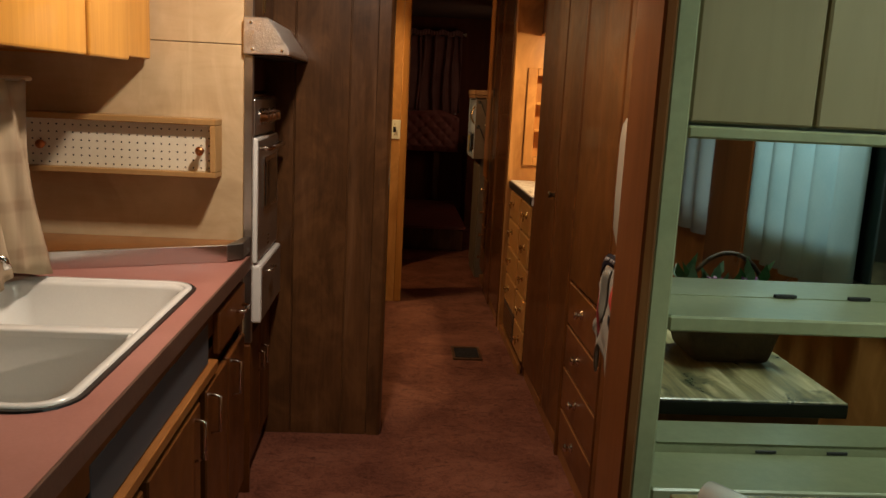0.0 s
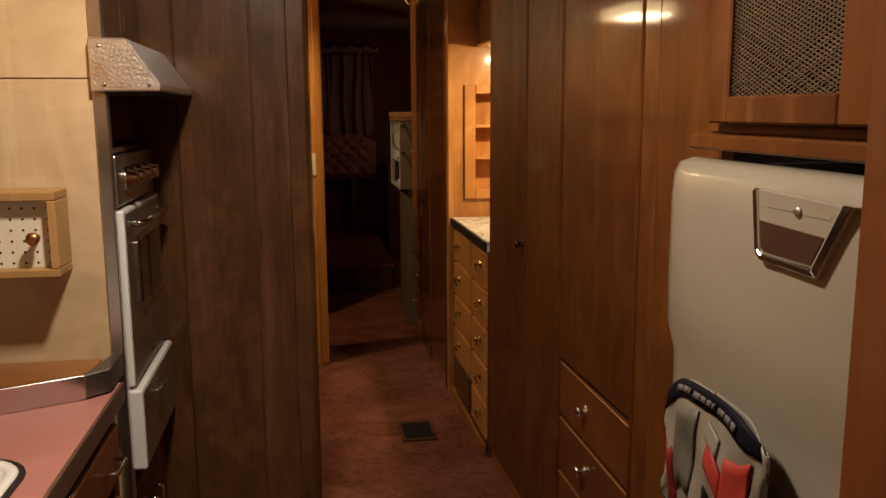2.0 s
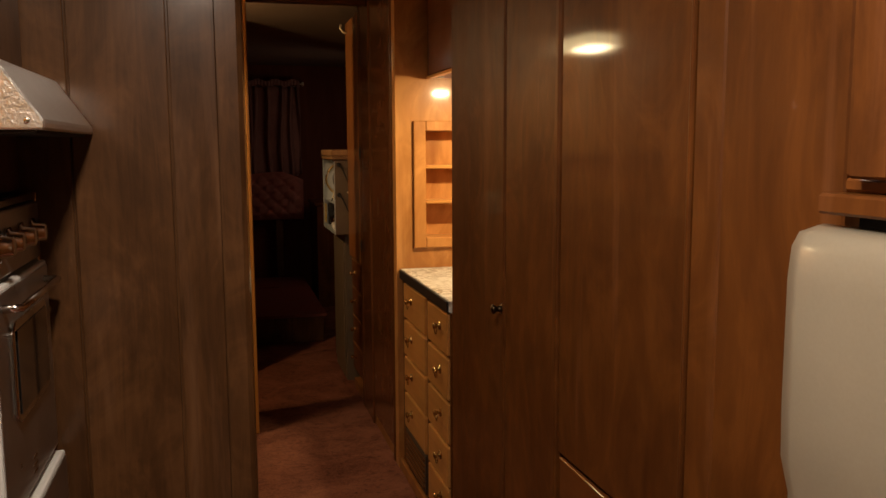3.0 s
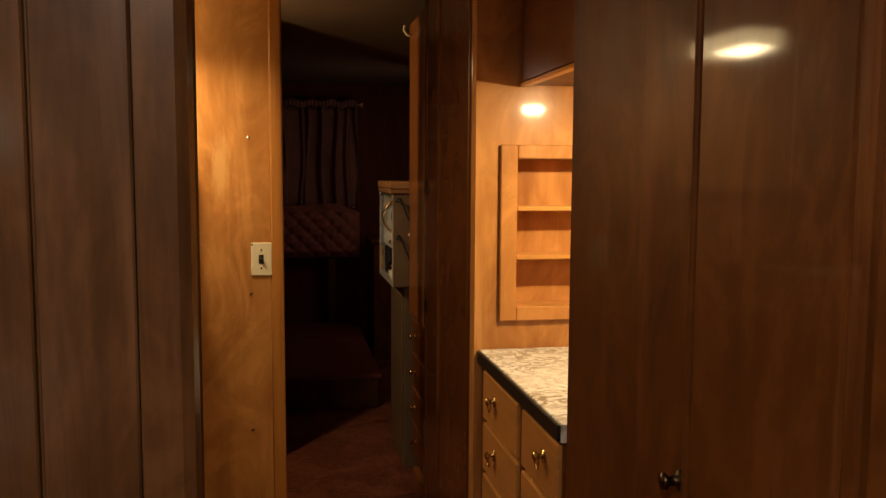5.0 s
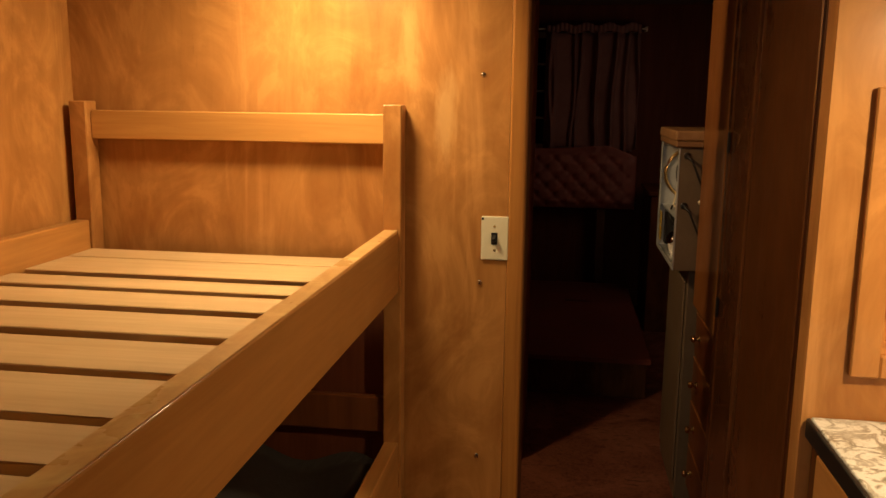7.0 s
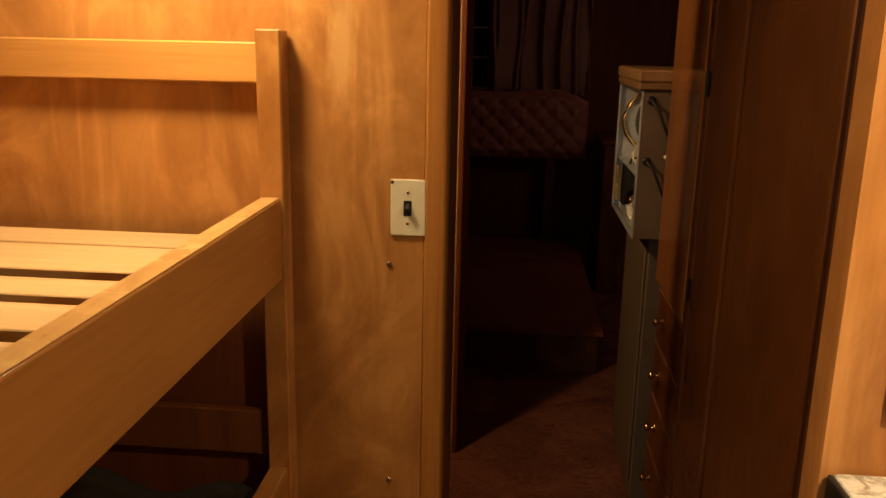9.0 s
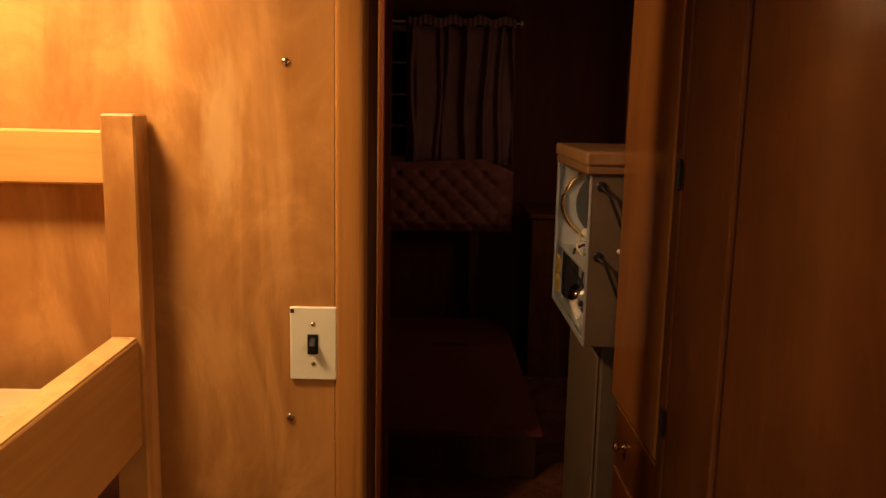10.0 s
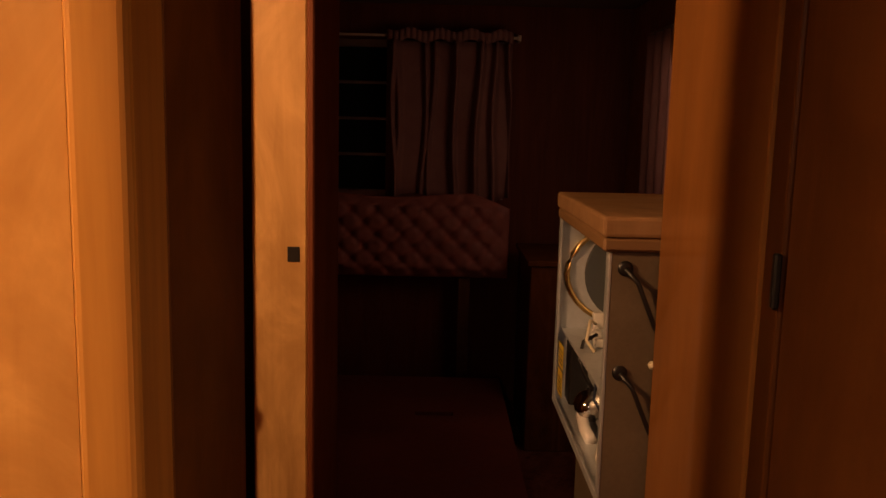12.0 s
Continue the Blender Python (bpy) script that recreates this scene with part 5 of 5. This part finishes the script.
for i in range(3):
    part("louvre_bar", box((-0.45, 8.92, 1.29 + 0.18 * i), (0.78, 8.934, 1.305 + 0.18 * i), 0.002), STEEL, win)
bedroom_curtain("curtain", 0.22, 0.84, 8.87, 1.08, 1.86, 1.0, 0.07, "faded pinkish curtain gathered to one side of the window")
bedroom_curtain("curtain", -0.46, -0.06, 8.87, 1.08, 1.86, 0.6, 0.07, "faded pinkish curtain gathered on the rod")
rod = thing("curtain_rod", (0.2, 8.86, 1.88), "thin white curtain rod over the rear window", "curtain rod")
part("rod", tube([(-0.52, 8.862, 1.885), (0.88, 8.862, 1.885)], 0.007, 8), IVORY, rod, "", True)
part("bracket", box((-0.525, 8.855, 1.87), (-0.51, 8.95, 1.90), 0.002), IVORY, rod)
part("bracket", box((0.865, 8.855, 1.87), (0.88, 8.95, 1.90), 0.002), IVORY, rod)
# Added behind the curtain, out of sight; no light passes through it.
wb = structure("window_bedroom_side", box((1.436, 7.40, 1.02), (1.449, 8.30, 1.82), 0.002), NIGHT, "dark bedroom side window behind its curtain", "window")
part("window_frame", boxes(((1.43, 7.36, 0.98), (1.448, 8.34, 1.0195)), ((1.43, 7.36, 1.8205), (1.448, 8.34, 1.855))), STEEL, wb)
sc = thing("side_curtain", (1.40, 7.9, 1.0), "dark pink curtain on the bedroom's side window", "curtain")
part("panel", cloth(70, 10, lambda u, v: (1.41 - 0.05 * abs(math.sin(math.pi * u * 8)), 7.35 + 1.0 * u, 1.0 + 0.85 * v)), SHEER, sc, "", True)
part("rod", tube([(1.40, 7.3, 1.865), (1.40, 8.4, 1.865)], 0.007, 8), IVORY, sc, "", True)

# ---- lounge end: green divider with mirror shelves, table behind ----
GX, GF, GM = 0.588, 1.335, 1.470
gd = thing("mirror_shelf_divider", (1.0, 1.40, 0), "pale green painted divider with mirror-backed shelves and doors above", "shelf unit")
part("post", box((GX, GF, 0), (GX + 0.030, GM - 0.001, TOP - 0.01), 0.003), GREEN, gd)
part("back", box((GX, GM + 0.004, 0), (RIGHT - 0.01, GM + 0.018, TOP - 0.01), 0), GREEN, gd)
part("mirror", box((GX + 0.031, GM - 0.001, 0.74), (RIGHT - 0.01, GM + 0.003, 1.232), 0), MIRROR, gd, "mirror glass back")
for nm, z0, z1 in (("shelf", 0.962, 0.985), ("shelf", 0.70, 0.724), ("rail", 1.2325, 1.2495)):
    part(nm, box((GX + 0.031, GF + 0.001, z0), (RIGHT - 0.01, GM - 0.002, z1), 0.003), GREEN, gd)
part("front_panel", box((GX + 0.031, GF + 0.004, 0.02), (RIGHT - 0.01, GF + 0.022, 0.698), 0.002), GREEN, gd)
part("upper_body", box((GX + 0.031, GF + 0.024, 1.2505), (RIGHT - 0.01, GM - 0.002, TOP - 0.012), 0), GREEN, gd)
for x0, x1 in ((GX + 0.033, 0.792), (0.797, 1.10), (1.105, RIGHT - 0.012)):
    part("door", box((x0, GF + 0.006, 1.254), (x1, GF + 0.023, TOP - 0.03), 0.003), GREEN_DOOR, gd, "greenish washed wood door")
for z in (0.985, 0.7245):
    for x in (0.83, 0.95):
        part("mirror_clip", box((x, GM - 0.005, z + 0.0005), (x + 0.035, GM - 0.0015, z + 0.006), 0.001), BLACK, gd, "small dark mirror clip")
structure("trim_divider_end", boxes(((0.568, 1.328, 0), (GX - 0.001, 1.462, TOP)), ((GX - 0.0005, 1.4885, 0), (0.74, 1.499, TOP)), ((0.58, 1.4625, 0), (GX - 0.001, 1.4882, TOP)), bev=0.004), POST, "red-brown varnished end post of the divider", "trim")

tb = thing("dinette_table", (0.85, 0.55, 0), "worn wooden dinette table beside the divider", "table")
part("tabletop", box((0.625, -0.20, 0.715), (1.09, 1.285, 0.745), 0.006, 2), OLIVE_TABLE, tb)
part("edge", box((0.63, 1.2855, 0.716), (1.085, 1.2885, 0.742), 0.001), BLACK, tb, "dark edge strip")
part("apron", boxes(((0.66, 1.22, 0.65), (1.06, 1.24, 0.7145)), ((0.66, -0.15, 0.65), (1.06, -0.13, 0.7145))), POST, tb)
for x in (0.66, 1.01):
    for y in (-0.12, 1.165):
        part("leg", box((x, y, 0), (x + 0.05, y + 0.05, 0.7145), 0.004), POST, tb)
fbk = thing("flower_basket", (0.95, 1.0, 0.746), "dark wicker basket with violet flowers on the table", "basket")
part("basket", prism([(0.87, 0.746), (1.03, 0.746), (1.06, 0.84), (0.84, 0.84)], "y", 0.92, 1.07, 0.012, 2), WICKER, fbk)
part("handle", tube([(0.855 + 0.095 * (1 - math.cos(a)), 0.995, 0.835 + 0.135 * math.sin(a)) for a in (math.pi * i / 20 for i in range(21))], 0.005, 8), WICKER, fbk, "", True)
rnd = random.Random(4)
for i in range(60):
    x, y, z = rnd.uniform(0.85, 1.05), rnd.uniform(0.93, 1.06), rnd.uniform(0.835, 0.90)
    bm = bmesh.new()
    a = rnd.uniform(0, 6.28)
    d = Vector((math.cos(a), math.sin(a), rnd.uniform(0.1, 1.6))) * 0.045
    sd = Vector((-math.sin(a), math.cos(a), 0)) * 0.012
    o = Vector((x, y, z))
    vs = [bm.verts.new(p) for p in (o, o + d * 0.5 + sd, o + d, o + d * 0.5 - sd)]
    bm.faces.new(vs)
    bmesh.ops.solidify(bm, geom=bm.faces[:], thickness=0.001)
    part("leaf", bm, LEAF, fbk)
for i in range(12):
    x, y, z = rnd.uniform(0.86, 1.04), rnd.uniform(0.94, 1.05), rnd.uniform(0.87, 0.91)
    bm = bmesh.new()
    for kk in range(5):
        a = kk * 1.2566
        lathe((x + 0.012 * math.cos(a), y + 0.012 * math.sin(a), z), (math.cos(a), math.sin(a), 0.5), [(-0.008, 0.001), (0, 0.007), (0.008, 0.006), (0.012, 0.001)], 6, bm)
    part("blossom", bm, PETAL, fbk)
pr = thing("paper_roll", (0.68, 1.22, 0.746), "small white roll lying on the table edge", "roll")
part("roll", lathe((0.655, 1.23, 0.768), (0.5, -0.7, 0), [(0, 0.02), (0.002, 0.022), (0.09, 0.022), (0.092, 0.02)], 16), ENAMEL, pr, "", True)


def side_curtain(y0, y1, mat, label, n):
    t = thing("lounge_curtain", (1.41, (y0 + y1) / 2, 0.8), label, "curtain")
    part("panel", cloth(12 * n, 8, lambda u, v: (1.415 - 0.035 * abs(math.sin(math.pi * u * n)), y0 + (y1 - y0) * u, 0.80 + 1.08 * v)), mat, t, "", True)
    return t


side_curtain(0.03, 0.68, BLUE_CURTAIN, "pale blue curtain lit by the lounge lamp", 5)
side_curtain(-1.2, -0.33, GREY_CURTAIN, "grey-blue curtain in the lounge", 6)
wl = structure("window_lounge", box((1.435, 0.06, 0.85), (1.449, 1.30, 1.80), 0.002), NIGHT, "dark lounge window at night", "window")
part("window_frame", boxes(((1.425, 0.02, 0.81), (1.448, 1.33, 0.849)), ((1.425, 0.02, 1.801), (1.448, 1.33, 1.84)), ((1.425, 1.30, 0.8495), (1.448, 1.33, 1.8005))), STEEL, wl)
structure("trim_lounge_pilaster", box((1.40, -0.32, 0), (1.424, 0.01, TOP), 0.003), POST, "brown wooden panel between the lounge windows", "trim")
bn = thing("bench", (1.15, -0.9, 0), "plain wooden dinette bench", "bench")
part("seat", box((0.75, -1.15, 0.40), (1.44, -0.55, 0.45), 0.01, 2), FIR, bn)
part("front", box((0.77, -0.60, 0.0), (1.44, -0.58, 0.399), 0.003), FIR, bn)
part("side", box((0.77, -1.13, 0.0), (0.79, -0.605, 0.399), 0.003), FIR, bn)
ll = thing("lounge_lamp", (1.16, 0.60, 1.94), "cool white fluorescent ceiling lamp in the lounge, lit", "lamp")
part("base", box((1.07, 0.35, 2.01), (1.25, 0.85, TOP), 0.004), IVORY, ll)
part("diffuser", box((1.08, 0.36, 1.945), (1.24, 0.84, 2.009), 0.015, 3), plain("cool_diffuser", (0.90, 1.0, 0.82), 0.5, 0, 6.0), ll, "glowing cool diffuser", True)
